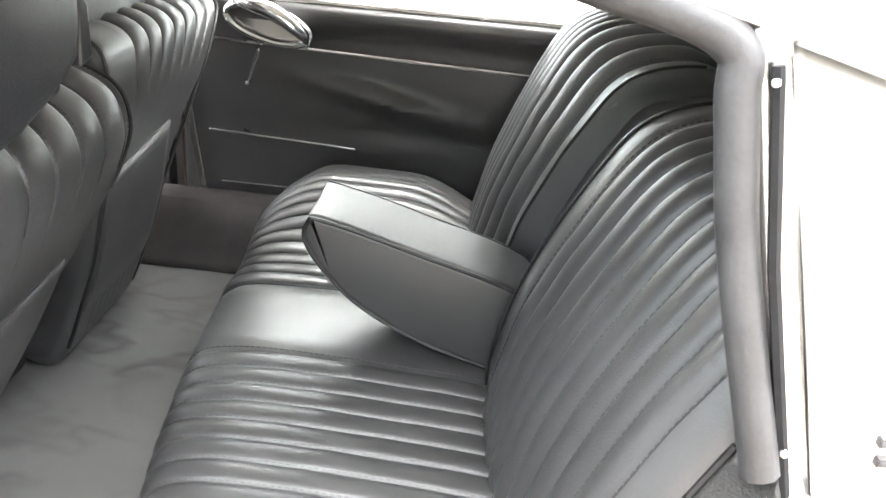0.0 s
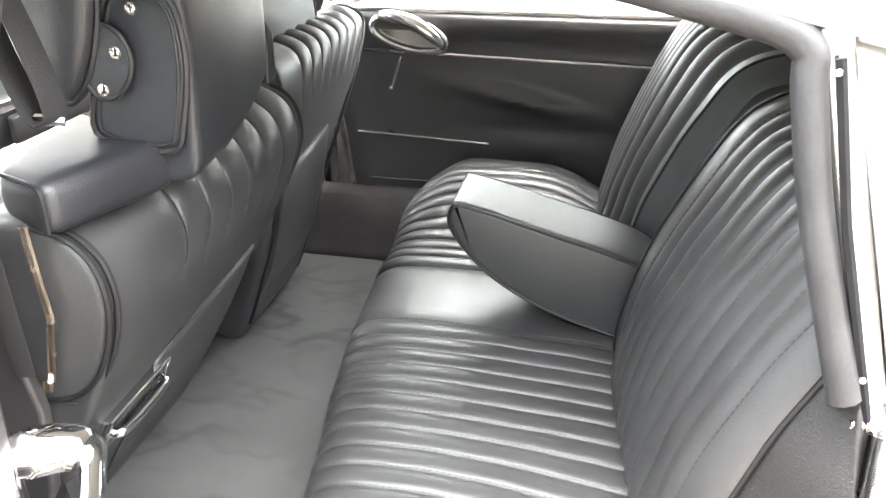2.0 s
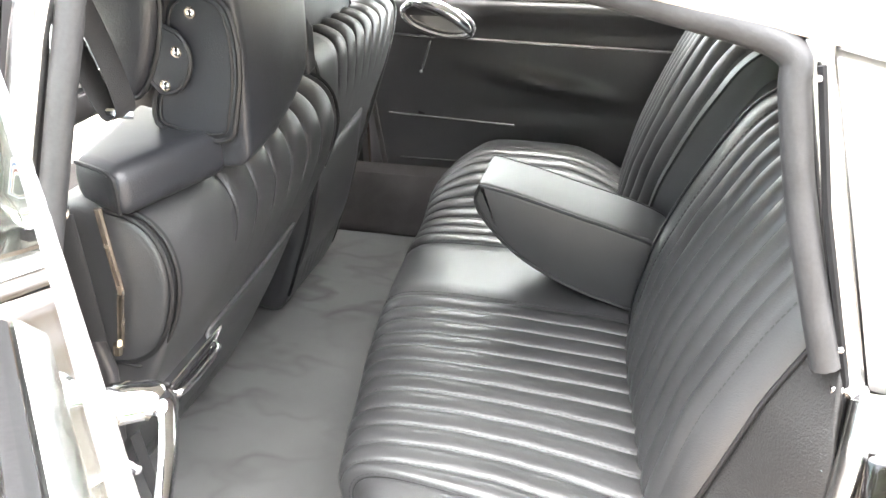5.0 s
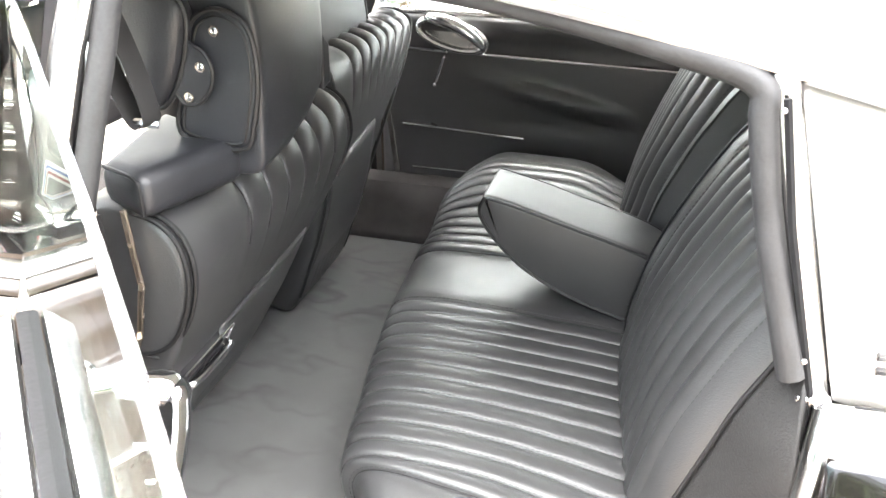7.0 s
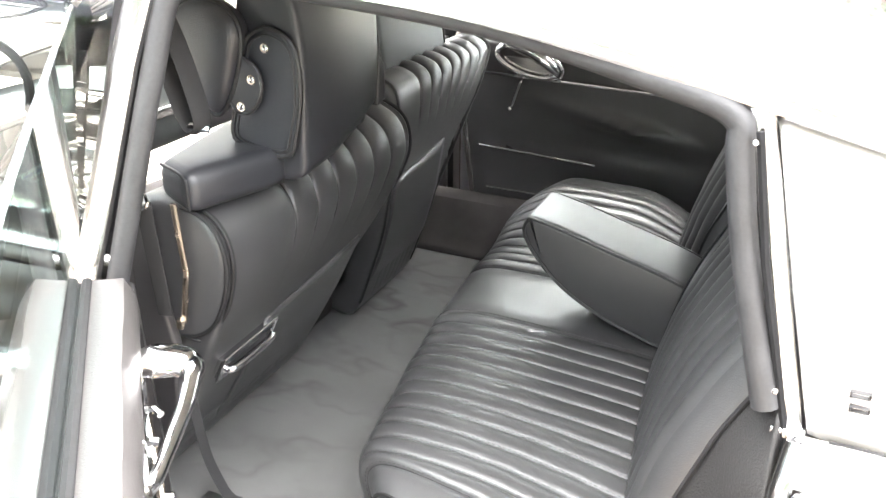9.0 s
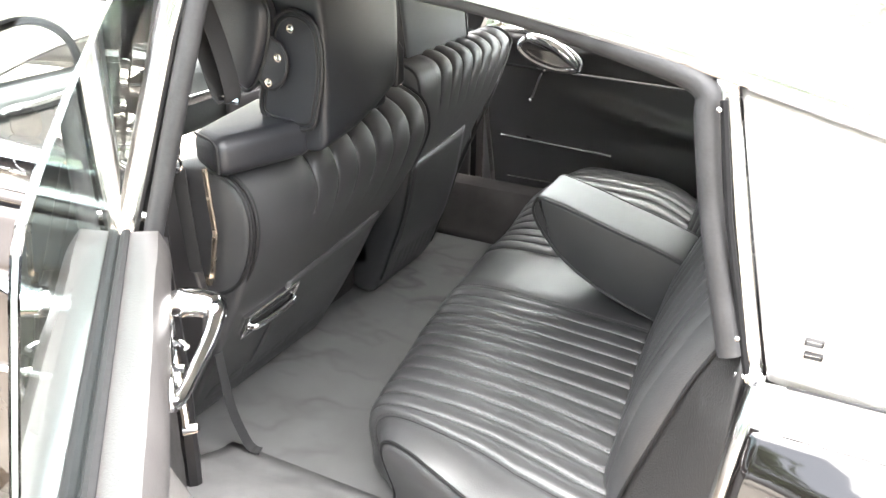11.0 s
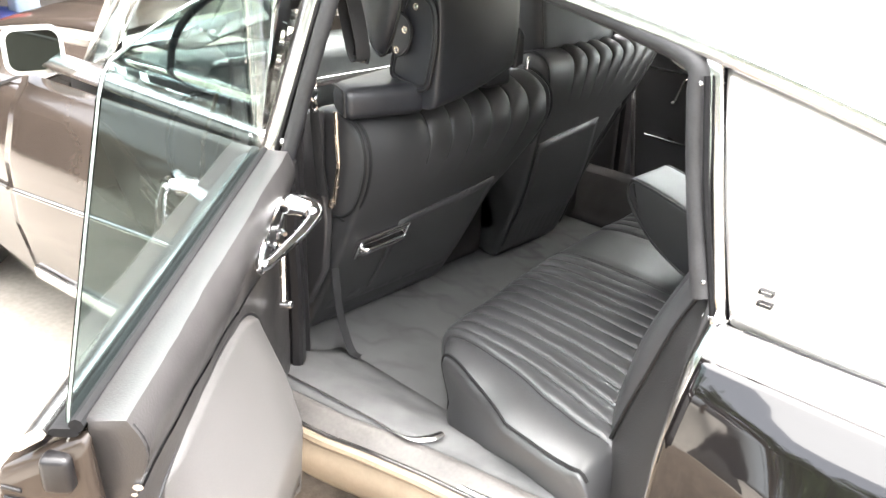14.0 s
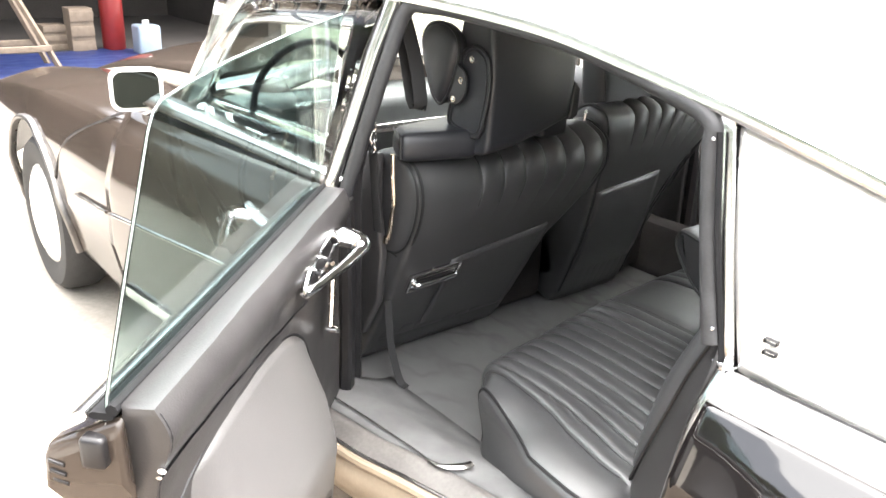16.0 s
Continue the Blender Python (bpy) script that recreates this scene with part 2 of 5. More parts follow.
BLACK_PAINT = mat("black_gloss_paint", (0.007, 0.006, 0.006), 0.07, var=0.2, scale=3, fine=60, bump=0.01, coat=1.0, rvar=0.03)
NEW_LEATHER = mat("newer_black_leather", (0.020, 0.021, 0.025), 0.42, var=0.2, scale=8, fine=420, bump=0.25, spec=0.6, rvar=0.06)
SILL = mat("worn_sill_paint", (0.12, 0.112, 0.106), 0.5, var=0.4, scale=9, fine=120, bump=0.2)

# ---- ground and surroundings ----
MID = 0.73          # the car's centre line
FLOOR = 0.36        # carpet height


def ground_sheet():
    xs = np.concatenate([[-400, -120, -40], np.linspace(-14, 6, 41), [30, 120, 400]])
    ys = np.concatenate([[-400, -120, -30], np.linspace(-8, 10, 37), [30, 120, 400]])
    v = [(x, y, 0.012 * noise.noise(Vector((x * 0.4, y * 0.4, 0))) - 0.004) for x in xs for y in ys]
    n = len(ys)
    f = [(i * n + j, i * n + j + 1, (i + 1) * n + j + 1, (i + 1) * n + j) for i in range(len(xs) - 1) for j in range(n - 1)]
    return v, f


tagged(part("ground", ground_sheet(), GROUND), "pale dusty concrete yard in bright light", "ground", kind="structure")


def pebbles():
    rnd = random.Random(4)
    out = []
    for _ in range(900):
        x, y = rnd.uniform(-1.6, 0.3), rnd.uniform(-0.6, 0.35)
        if rnd.random() > 0.85 * math.exp(-((y + 0.15) / 0.35) ** 2) + 0.0:
            continue
        r = rnd.uniform(0.004, 0.014)
        ring = [Vector((x + r * rnd.uniform(0.7, 1.2) * math.cos(a), y + r * rnd.uniform(0.7, 1.2) * math.sin(a), 0.002)) for a in (0, 1.26, 2.51, 3.77, 5.03)]
        top = [Vector((lerp(p.x, x, 0.45), lerp(p.y, y, 0.45), r * 0.8)) for p in ring]
        out.append(loft([ring, top]))
    return join(*out)


def dirt_sheet():
    out = sheet_of(lambda a, r: (0.5 + 2.0 * r * math.cos(a) * (1 + 0.1 * noise.noise(Vector((math.cos(a) * 3, math.sin(a) * 3, 1)))), -0.6 + 1.7 * r * math.sin(a) * (1 + 0.12 * noise.noise(Vector((math.cos(a) * 4, math.sin(a) * 4, 5)))), 0.012 + 0.004 * (1 - r)), np.linspace(0, 2 * math.pi, 80), np.linspace(0.02, 1, 8))
    return out


def sheet_of(fn, us, vs):
    v = [fn(a, b) for a in us for b in vs]
    n = len(vs)
    return v, [(i * n + j, i * n + j + 1, (i + 1) * n + j + 1, (i + 1) * n + j) for i in range(len(us) - 1) for j in range(n - 1)]


# Dirt beside the sill, extended out of view to darken the wing's reflections.
tagged(part("dirt_patch", dirt_sheet(), GRAVEL), "brown gritty dirt beside and under the car, coloured darker for shade", "dirt", kind="structure")
tagged(part("gravel", pebbles(), GRAVEL), "loose brown gravel on the ground beside the car sill", "gravel", kind="stuff")


def garage():
    g = thing("garage", (-11, 1, 0), "open garage coloured dark for its shade, with a pale wall beside its mouth", "garage", kind="structure")
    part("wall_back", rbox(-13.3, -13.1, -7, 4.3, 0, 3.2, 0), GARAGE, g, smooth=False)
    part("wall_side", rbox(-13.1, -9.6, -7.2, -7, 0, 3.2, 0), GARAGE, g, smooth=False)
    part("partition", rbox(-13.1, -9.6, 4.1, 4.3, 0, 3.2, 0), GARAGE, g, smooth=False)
    # Added dark slab: shade over the garage floor, put into its colour.
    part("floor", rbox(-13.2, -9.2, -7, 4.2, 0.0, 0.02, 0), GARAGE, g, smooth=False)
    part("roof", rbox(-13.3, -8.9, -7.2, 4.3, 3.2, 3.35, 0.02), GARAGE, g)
    part("pale_wall", rbox(-9.7, -9.5, 4.32, 14, 0, 4.0, 0.01), PALE_WALL, g)
    for y in (4.9, 6.6):
        part("door_leaf", rbox(-9.5, -9.44, y, y + 1.4, 0.02, 2.3, 0.015), PALE_DOOR, g, "cream timber door leaf")
    return g


PALE_WALL = mat("pale_render", (0.66, 0.62, 0.52), 0.9, var=0.15, scale=2, fine=80, bump=0.5)
PALE_DOOR = mat("cream_timber", (0.70, 0.68, 0.52), 0.6, var=0.12, scale=6, bump=0.2)
garage()


def clutter():
    s = thing("trestle", (-8.6, 0.8, 0), "weathered wooden trestle standing on a blue tarpaulin", "trestle")
    for y0, y1 in ((0.35, 0.75), (0.75, 1.15)):
        for x in (-8.8, -8.3):
            part("leg", tube([(x, y0 if y0 < 0.5 else y1, 0.02), (x * 0.5 - 4.275, 0.75, 0.95)], 0.03, 4), WOOD, s, smooth=False)
    part("rail", rbox(-8.83, -8.27, 0.7, 0.8, 0.93, 1.0, 0.008), WOOD, s)
    part("stretcher", rbox(-8.82, -8.78, 0.42, 1.08, 0.22, 0.28, 0.006), WOOD, s)
    part("stretcher", rbox(-8.32, -8.28, 0.42, 1.08, 0.22, 0.28, 0.006), WOOD, s)
    bm = bmesh.new()
    bmesh.ops.create_grid(bm, x_segments=40, y_segments=40, size=0.5)
    tarp = part("tarpaulin", mapped(bm, lambda c: (-8.7 + c.x * 1.8, 0.6 + c.y * 3.4, 0.02 + 0.03 * abs(noise.noise(Vector((c.x * 9, c.y * 14, 2)))))), BLUE, None, solid=0.006)
    tagged(tarp, "crumpled blue tarpaulin spread on the ground", "tarpaulin")
    b = thing("gas_bottle", (-9.6, 2.1, 0), "red upright gas bottle in the garage", "bottle")
    part("body", loft([[(-9.6 + r * math.cos(a), 2.1 + r * math.sin(a), z) for a in np.linspace(0, 2 * math.pi, 20, endpoint=False)] for z, r in ((0, 0.1), (0.04, 0.13), (0.9, 0.13), (1.0, 0.1), (1.07, 0.04))]), RED, b)
    part("valve", rbox(-9.64, -9.56, 2.06, 2.14, 1.07, 1.17, 0.01), STEEL, b)
    for i, (x, y, h, m, lab) in enumerate(((-9.2, 2.35, 0.34, PALE_PLASTIC, "pale blue plastic canister on the garage floor"), (-9.9, 1.5, 0.3, WOOD, "wooden crate on the garage floor"), (-9.7, 1.75, 0.5, WOOD, "tall wooden crate on the garage floor"))):
        c = thing("canister" if i == 0 else "crate", (x, y, 0), lab, "canister" if i == 0 else "crate")
        part("body", rbox(x - 0.13, x + 0.13, y - 0.13, y + 0.13, 0, h, 0.03 if i == 0 else 0.006), m, c)
        if i == 0:
            part("cap", disc((x, y, h), (0, 0, 1), 0.04, 0.05), WHITE, c)
        else:
            for k in range(3):
                part("slat", rbox(x + 0.13, x + 0.145, y - 0.13, y + 0.13, 0.02 + k * h / 3, k * h / 3 + h * 0.27, 0.003), m, c)
    p = thing("folding_ladder", (-10.6, -0.7, 0), "old wooden ladder leaning on the garage wall", "ladder")
    for y in (-0.9, -0.45):
        part("stile", tube([(-10.3, y, 0), (-13.0, y, 2.6)], 0.03, 4), WOOD, p, smooth=False)
    for k in range(8):
        t = (k + 1) / 9
        part("rung", tube([(-10.3 - 2.7 * t, -0.9, 2.6 * t), (-10.3 - 2.7 * t, -0.45, 2.6 * t)], 0.018, 8), WOOD, p)


clutter()


def tree(x, y, h, seed):
    """A broad tree: tapered trunk, limbs and a ragged crown of small leaf clumps."""
    rnd = random.Random(seed)
    t = thing("tree", (x, y, 0), "broad leafy tree beyond the yard", "tree", "trees round the yard")
    parts = [tube(smooth_path([(x, y, 0), (x + 0.1, y, h * 0.25), (x - 0.05, y + 0.1, h * 0.55), (x, y, h * 0.8)], 4), [lerp(0.22, 0.06, i / 12) for i in range(13)], 8)]
    tips = []
    for k in range(9):
        a, r = 2.4 * k + rnd.random(), h * rnd.uniform(0.22, 0.42)
        z0, z1 = h * rnd.uniform(0.3, 0.6), h * rnd.uniform(0.55, 0.95)
        tip = Vector((x + r * math.cos(a), y + r * math.sin(a), z1))
        parts.append(tube([(x, y, z0), lerp(Vector((x, y, z0)), tip, 0.5) + Vector((0, 0, 0.1 * h)), tip], [0.08, 0.05, 0.02], 6))
        tips.append(tip)
    part("trunk", join(*parts), BARK, t)
    v, f = [], []
    for tip in tips + [Vector((x, y, h * 0.9))]:
        for _ in range(160):
            d = Vector((rnd.gauss(0, 1), rnd.gauss(0, 1), rnd.gauss(0, 0.75))) * h * 0.085
            c, s = tip + d, rnd.uniform(0.10, 0.22)
            u = Vector((rnd.gauss(0, 1), rnd.gauss(0, 1), rnd.gauss(0, 1))).normalized()
            w = u.orthogonal().normalized()
            o = len(v)
            v += [c - u * s, c + w * s * 0.5, c + u * s, c - w * s * 0.5]
            f.append((o, o + 1, o + 2, o + 3))
    part("crown", (v, f), LEAF, t, smooth=False)


for i, (x, y, h) in enumerate(((1.1, 9.5, 5.6), (3.6, 12.5, 5.0), (-7.5, -9.5, 4.6), (-4.4, -10.5, 5.2), (-1.6, -9.6, 4.4), (0.9, -10.2, 5.0), (3.4, -9.4, 4.6), (6.2, -10.0, 5.4), (9.5, -8.5, 4.8), (7.5, 15.0, 4.0), (11.0, 19.0, 5.2), (15.0, 13.0, 4.6), (17.0, 5.0, 5.0), (16.0, -4.0, 4.8))):
    tree(x, y, h, i + 3)


# ---- the car's body ----
car = thing("car", (-1.2, MID, 0), "old dark brown saloon with pale roof, one rear door open", "car")
EX = [-3.0, -1.95, -1.6, -1.2, -0.86, -0.68, -0.44, -0.13, 0.115, 0.6, 1.2]
EY = [-0.02, -0.04, -0.04, -0.03, -0.02, 0.02, 0.05, 0.045, 0.08, 0.13, 0.22]
EZ = [1.20, 1.28, 1.335, 1.362, 1.368, 1.354, 1.328, 1.268, 1.20, 1.05, 0.90]


def edge(x):
    """The near roof edge at x: y and z."""
    return interp(x, EX, EY), interp(x, EX, EZ)


def side(x, z):
    """The body's side: y of its skin at x and height z."""
    b = interp(x, [-4.6, -4.2, -3.6, -3.0, -2.0, -0.95, 0.0, 0.8, 1.4], [0.15, -0.12, -0.23, -0.25, -0.23, -0.13, 0.0, 0.04, 0.14])
    return b - interp(z, [0.2, 0.3, 0.5, 0.7, 0.84, 0.92], [0.03, 0.06, 0.10, 0.095, 0.055, 0.0])


def sheet(fn, us, vs):
    v = [fn(a, b) for a in us for b in vs]
    n = len(vs)
    return v, [(i * n + j, i * n + j + 1, (i + 1) * n + j + 1, (i + 1) * n + j) for i in range(len(us) - 1) for j in range(n - 1)]


def roof_point(x, s, drop=0.0):
    ye, ze = edge(x)
    y = lerp(ye, 2 * MID - ye, s)
    k = abs(2 * s - 1)
    return (x, y, ze - drop + 0.095 * (1 - k ** 2.6))


roof_x = np.linspace(-1.55, 1.2, 45)
part("roof_panel", sheet(lambda x, s: roof_point(x, s), roof_x, np.linspace(0, 1, 31)), ROOF, car, "mirror-glossy roof panel reflecting a bright sky", solid=0.012)
part("headliner", sheet(lambda x, s: roof_point(x, 0.02 + 0.96 * s, 0.03), np.linspace(-1.5, 0.5, 20), np.linspace(0, 1, 21)), HEADLINER, car, "pale cloth headliner", solid=0.01)

for flip in (0, 1):
    gut = smooth_path([(x, (2 * MID - edge(x)[0] + 0.008) if flip else edge(x)[0] - 0.008, edge(x)[1] - 0.006) for x in np.linspace(-1.6, 1.2, 16)], 4)
    part("roof_gutter", tube(gut, 0.011, 8, flat=1.3), STEEL, car, "bright stainless rain gutter")

# rubber seal round the open doorway
SEAL = [(-0.945, -0.118, 0.92), (-0.915, -0.085, 1.07), (-0.885, -0.05, 1.22), (-0.858, -0.02, 1.332), (-0.80, 0.0, 1.346), (-0.68, 0.028, 1.337), (-0.44, 0.055, 1.307), (-0.22, 0.045, 1.262), (-0.135, 0.038, 1.235), (-0.122, 0.033, 1.19), (-0.098, 0.022, 1.08), (-0.045, -0.004, 0.90)]
part("door_seal", tube(smooth_path(SEAL, 6), 0.0165, 10), RUBBER, car, "grey rubber door seal")
part("seal_channel", tube([(-0.105, 0.02, 1.225), (-0.075, 0.008, 1.08), (-0.022, -0.006, 0.885), (-0.02, -0.03, 0.70)], 0.005, 6), BLACK_RUBBER, car)
for t in (0.06, 0.9):
    part("screw", disc((lerp(-0.112, -0.03, t), lerp(0.012, -0.022, t), lerp(1.235, 0.9, t)), (-0.2, -1, 0.2), 0.0035, 0.003, 10, 0.001), CHROME, car)

# stainless edge strip and pale rear pillar
def strip_at(z):
    t = (z - 0.88) / 0.38
    return lerp(-0.0, -0.098, t), lerp(0.0, 0.045, t)


zs = np.linspace(0.88, 1.262, 12)
part("pillar_strip", sheet(lambda z, s: (strip_at(z)[0] - 0.03 * (1 - s), strip_at(z)[1] - 0.004 * math.sin(math.pi * s) - 0.004, z), zs, np.linspace(0, 1, 6)), STEEL, car, "polished stainless door-edge strip", solid=0.006)
part("pillar_strip_end", rbox(-0.036, 0.004, -0.012, 0.004, 0.866, 0.88, 0.003), CHROME, car)


def cpillar(u, s):
    x = lerp(strip_at(0.88)[0] + 0.006, 1.15, u ** 1.5)
    xt = lerp(-0.098 + 0.006, 1.15, u ** 1.5)
    ye, ze = edge(xt)
    zb = lerp(0.874, 0.80, u)
    return (lerp(x, xt, s), lerp(side(x, 0.92) + 0.0, ye, s) - 0.012 * math.sin(math.pi * s), lerp(zb, ze - 0.014, s))


part("rear_pillar", sheet(cpillar, np.linspace(0, 1, 24), np.linspace(0, 1, 14)), PALE, car, "pale rear pillar panel", solid=0.01)
part("far_rear_pillar", sheet(lambda u, s: (lambda p: (p[0], 2 * MID - p[1], p[2]))(cpillar(u, s)), np.linspace(0, 1, 20), np.linspace(0, 1, 8)), PALE, car, solid=0.01)
rw = part("rear_window", sheet(lambda u, s: (lerp(0.55, 1.18, u), lerp(0.2, 1.26, s), lerp(1.17, 0.93, u)), (0, 1), (0, 1)), CLEAR, car, smooth=False, solid=0.005)
rw.visible_shadow = False

# small badge of four chrome corners on the pillar
badge = thing("badge", (0.05, 0.0, 0.93), "small chrome badge on the pale rear pillar", "badge")
for x0, z0 in ((0.040, 0.943), (0.042, 0.925)):
    y = side(x0, 0.92) + 0.045 * (z0 - 0.874) / 0.38 - 0.012
    for dx, dz, w, h in ((0.0, 0.0, 0.0013, 0.0034), (0.020, 0.0, 0.0013, 0.0034), (0.010, 0.003, 0.0105, 0.0008), (0.010, -0.003, 0.0105, 0.0008)):
        part("emblem", rbox(x0 + dx - w, x0 + dx + w, y - 0.005, y + 0.003, z0 + dz - h + 0.1 * dx, z0 + dz + h + 0.1 * dx, 0.0006, 1), JAMB, badge)

# rear wing
def wing_point(u, s):
    z = interp(s, [0, 0.06, 0.16, 0.3, 0.5, 0.8, 1], [0.872, 0.862, 0.838, 0.79, 0.71, 0.47, 0.25])
    x0 = interp(z, [0.25, 0.45, 0.56, 0.66, 0.88], [-0.128, -0.040, -0.024, -0.018, 0.004])
    x = lerp(x0, 1.3, u ** 1.3)
    off = interp(s, [0, 0.06, 0.16, 0.3, 0.5, 0.8, 1], [0.0, -0.032, -0.065, -0.090, -0.111, -0.124, -0.095])
    off -= sstep(0.0, 0.2, x) * interp(s, [0.16, 0.3, 0.5, 0.8, 1], [0.0, 0.016, 0.034, 0.047, 0.043])
    return (x, interp(x, [-0.4, 0.0, 0.6, 1.4], [-0.05, -0.004, 0.01, 0.10]) + off, z - 0.02 * max(0, x) ** 1.5)


# Pale paint stands in for sky reflected on the black wing's top.
part("wing_top", sheet(wing_point, np.linspace(0, 1, 24), np.linspace(0, 0.15, 10)), PALE, car, "wing top below the pillar, painted pale for the reflected sky", solid=0.012)
part("rear_wing", sheet(wing_point, np.linspace(0, 1, 30), np.linspace(0.153, 1, 28)), BLACK_PAINT, car, "glossy black rear wing", solid=0.012)
part("far_rear_wing", sheet(lambda u, s: (lambda p: (p[0], 2 * MID - p[1], p[2]))(wing_point(u, s)), np.linspace(0, 1, 12), np.linspace(0, 1, 12)), PAINT, car, solid=0.012)
part("rear_deck", sheet(lambda u, s: (lerp(1.15, 2.3, u), lerp(0.16, 1.3, s), lerp(0.92, 0.55, u ** 2)), np.linspace(0, 1, 8), np.linspace(0, 1, 4)), PAINT, car, solid=0.012)

part("wing_seam", tube([(x, interp(x, [0.0, 0.6, 1.4], [-0.006, 0.008, 0.10]), 0.8735 - 0.02 * max(0, x) ** 1.5) for x in np.linspace(0.03, 1.1, 14)], 0.0018, 6), JAMB, car)

# door frame behind the doorway: jamb edge strip and latch
jamb = smooth_path([(0.0, -0.022, 0.872), (-0.010, -0.058, 0.80), (-0.021, -0.08, 0.66), (-0.024, -0.09, 0.56), (-0.035, -0.10, 0.48), (-0.08, -0.115, 0.435), (-0.20, -0.13, 0.415), (-0.45, -0.165, 0.405)], 6)
part("jamb_strip", tube(jamb, 0.017, 10), STEEL, car, "brushed metal door jamb edge")
inner = [p + Vector((-0.012, 0.014, 0.0)) for p in jamb]
part("jamb_panel", loft([[a, lerp(a, b, 0.5) + Vector((0, -0.003, 0)), b] for a, b in zip(jamb, inner)], closed=False), JAMB, car, solid=0.004)
latch = part("latch", rbox(-0.034, -0.006, -0.034, -0.008, 0.768, 0.812, 0.008), CHROME, car, "chrome door latch")
part("striker", tube([(-0.03, -0.032, 0.775), (-0.032, -0.044, 0.79), (-0.03, -0.032, 0.805)], 0.004, 8), CHROME, latch)

# B pillar: stainless cover
def bar(points, width, depth, wdir):
    """A flat bar along points; wdir: the direction of its width."""
    w = Vector(wdir).normalized()
    rings = []
    pts = [Vector(p) for p in points]
    for i, p in enumerate(pts):
        d = (pts[min(i + 1, len(pts) - 1)] - pts[max(i - 1, 0)]).normalized()
        k = d.cross(w).normalized()
        ww = (w - d * w.dot(d)).normalized()
        rings.append([p + ww * a * width / 2 + k * b * depth / 2 for a, b in ((-1, -0.5), (-0.7, -1), (0.7, -1), (1, -0.5), (1, 0.5), (0.7, 1), (-0.7, 1), (-1, 0.5))])
    return loft(rings)


part("pillar_cover", bar([(-0.985, -0.142, 0.915), (-0.945, -0.098, 1.10), (-0.915, -0.066, 1.24), (-0.885, -0.036, 1.352)], 0.04, 0.02, (1, 0.1, 0)), STEEL, car, "polished stainless centre pillar cover")
part("centre_pillar", loft([[(-1.04, -0.09, z), (-0.985, -0.11, z), (-0.982, -0.05, z), (-1.04, -0.03, z)] for z in (0.38, 0.7, 0.93)] + [[(-0.955, -0.02, 1.33), (-0.915, -0.02, 1.33), (-0.915, 0.0, 1.33), (-0.955, 0.01, 1.33)]]), JAMB, car)
part("far_centre_pillar", loft([[(-1.20, 1.47, z), (-1.10, 1.47, z), (-1.10, 1.52, z), (-1.20, 1.52, z)] for z in (0.4, 1.0)] + [[(-0.98, 1.40, 1.34), (-0.93, 1.40, 1.34), (-0.93, 1.45, 1.34), (-0.98, 1.45, 1.34)]]), JAMB, car)

# sill
def sill_y(x):
    return interp(x, [-1.0, -0.675, -0.593, -0.45, -0.2, -0.05], [-0.275, -0.225, -0.20, -0.165, -0.12, -0.10])


sx = np.linspace(-1.0, -0.05, 26)
part("sill_carpet", sheet(lambda x, s: (x, lerp(sill_y(x) + 0.04, 0.06, s), lerp(0.44, FLOOR + 0.002, sstep(0.25, 1, s))), sx, np.linspace(0, 1, 10)), CARPET, car, "grey carpet on the sill", solid=0.01)
trim_run = smooth_path([(-0.97, -0.205, 0.446), (-0.824, -0.183, 0.446), (-0.713, -0.171, 0.446), (-0.612, -0.161, 0.446), (-0.547, -0.158, 0.447), (-0.515, -0.148, 0.448), (-0.492, -0.122, 0.450), (-0.486, -0.095, 0.449)], 5)
part("sill_trim", tube(trim_run, [lerp(0.0025, 0.010, sstep(0.5, 0.85, i / (len(trim_run) - 1))) for i in range(len(trim_run))], 8, flat=0.5), STEEL, car, "thin bright sill strip")
part("sill_plate", sheet(lambda x, s: (x, lerp(sill_y(x) + 0.033, sill_y(x) - 0.025, s), lerp(0.442, 0.415, s)), sx, np.linspace(0, 1, 5)), SILL, car, "worn grey sill plate", solid=0.012)
part("sill_edge", sheet(lambda x, s: (x, sill_y(x) - 0.027 - 0.02 * math.sin(math.pi * s), lerp(0.413, 0.30, s)), sx, np.linspace(0, 1, 8)), CREAM, car, "cream painted sill edge", solid=0.01)
part("sill_roll", tube([(x, sill_y(x) - 0.030, 0.408) for x in sx], 0.011, 8), CREAM, car, "rounded cream sill lip")
part("sill_strip", tube([(x, sill_y(x) - 0.019, 0.4215) for x in sx], 0.0035, 6, flat=0.6), STEEL, car, "thin worn bright strip along the sill")
part("underbody", rbox(-2.9, 1.2, -0.05, 2 * MID + 0.05, 0.2, 0.3, 0.03), JAMB, car)

# ---- floor carpet ----
fl = part("floor_carpet", sheet(lambda x, y: (x, y, FLOOR + 0.002 * noise.noise(Vector((x * 9, y * 9, 0)))), np.linspace(-1.9, -0.55, 40), np.linspace(-0.0, 1.42, 40)), FLOOR_CARPET, car, "pale grey floor carpet with dark scuffs", solid=0.01)
part("far_sill_carpet", sheet(lambda x, s: (x, lerp(1.25, 1.43, s), FLOOR + 0.15 * sstep(0, 0.6, s) + 0.004), np.linspace(-1.9, -0.2, 20), np.linspace(0, 1, 10)), CARPET_DARK, car, "charcoal carpet on the far sill", solid=0.01)
part("rear_bulkhead", rbox(0.17, 0.2, 0.10, 1.36, 0.3, 1.05, 0.005), JAMB, car)
part("parcel_shelf", rbox(0.1, 0.75, 0.14, 1.32, 0.98, 1.0, 0.005), CARPET_DARK, car)

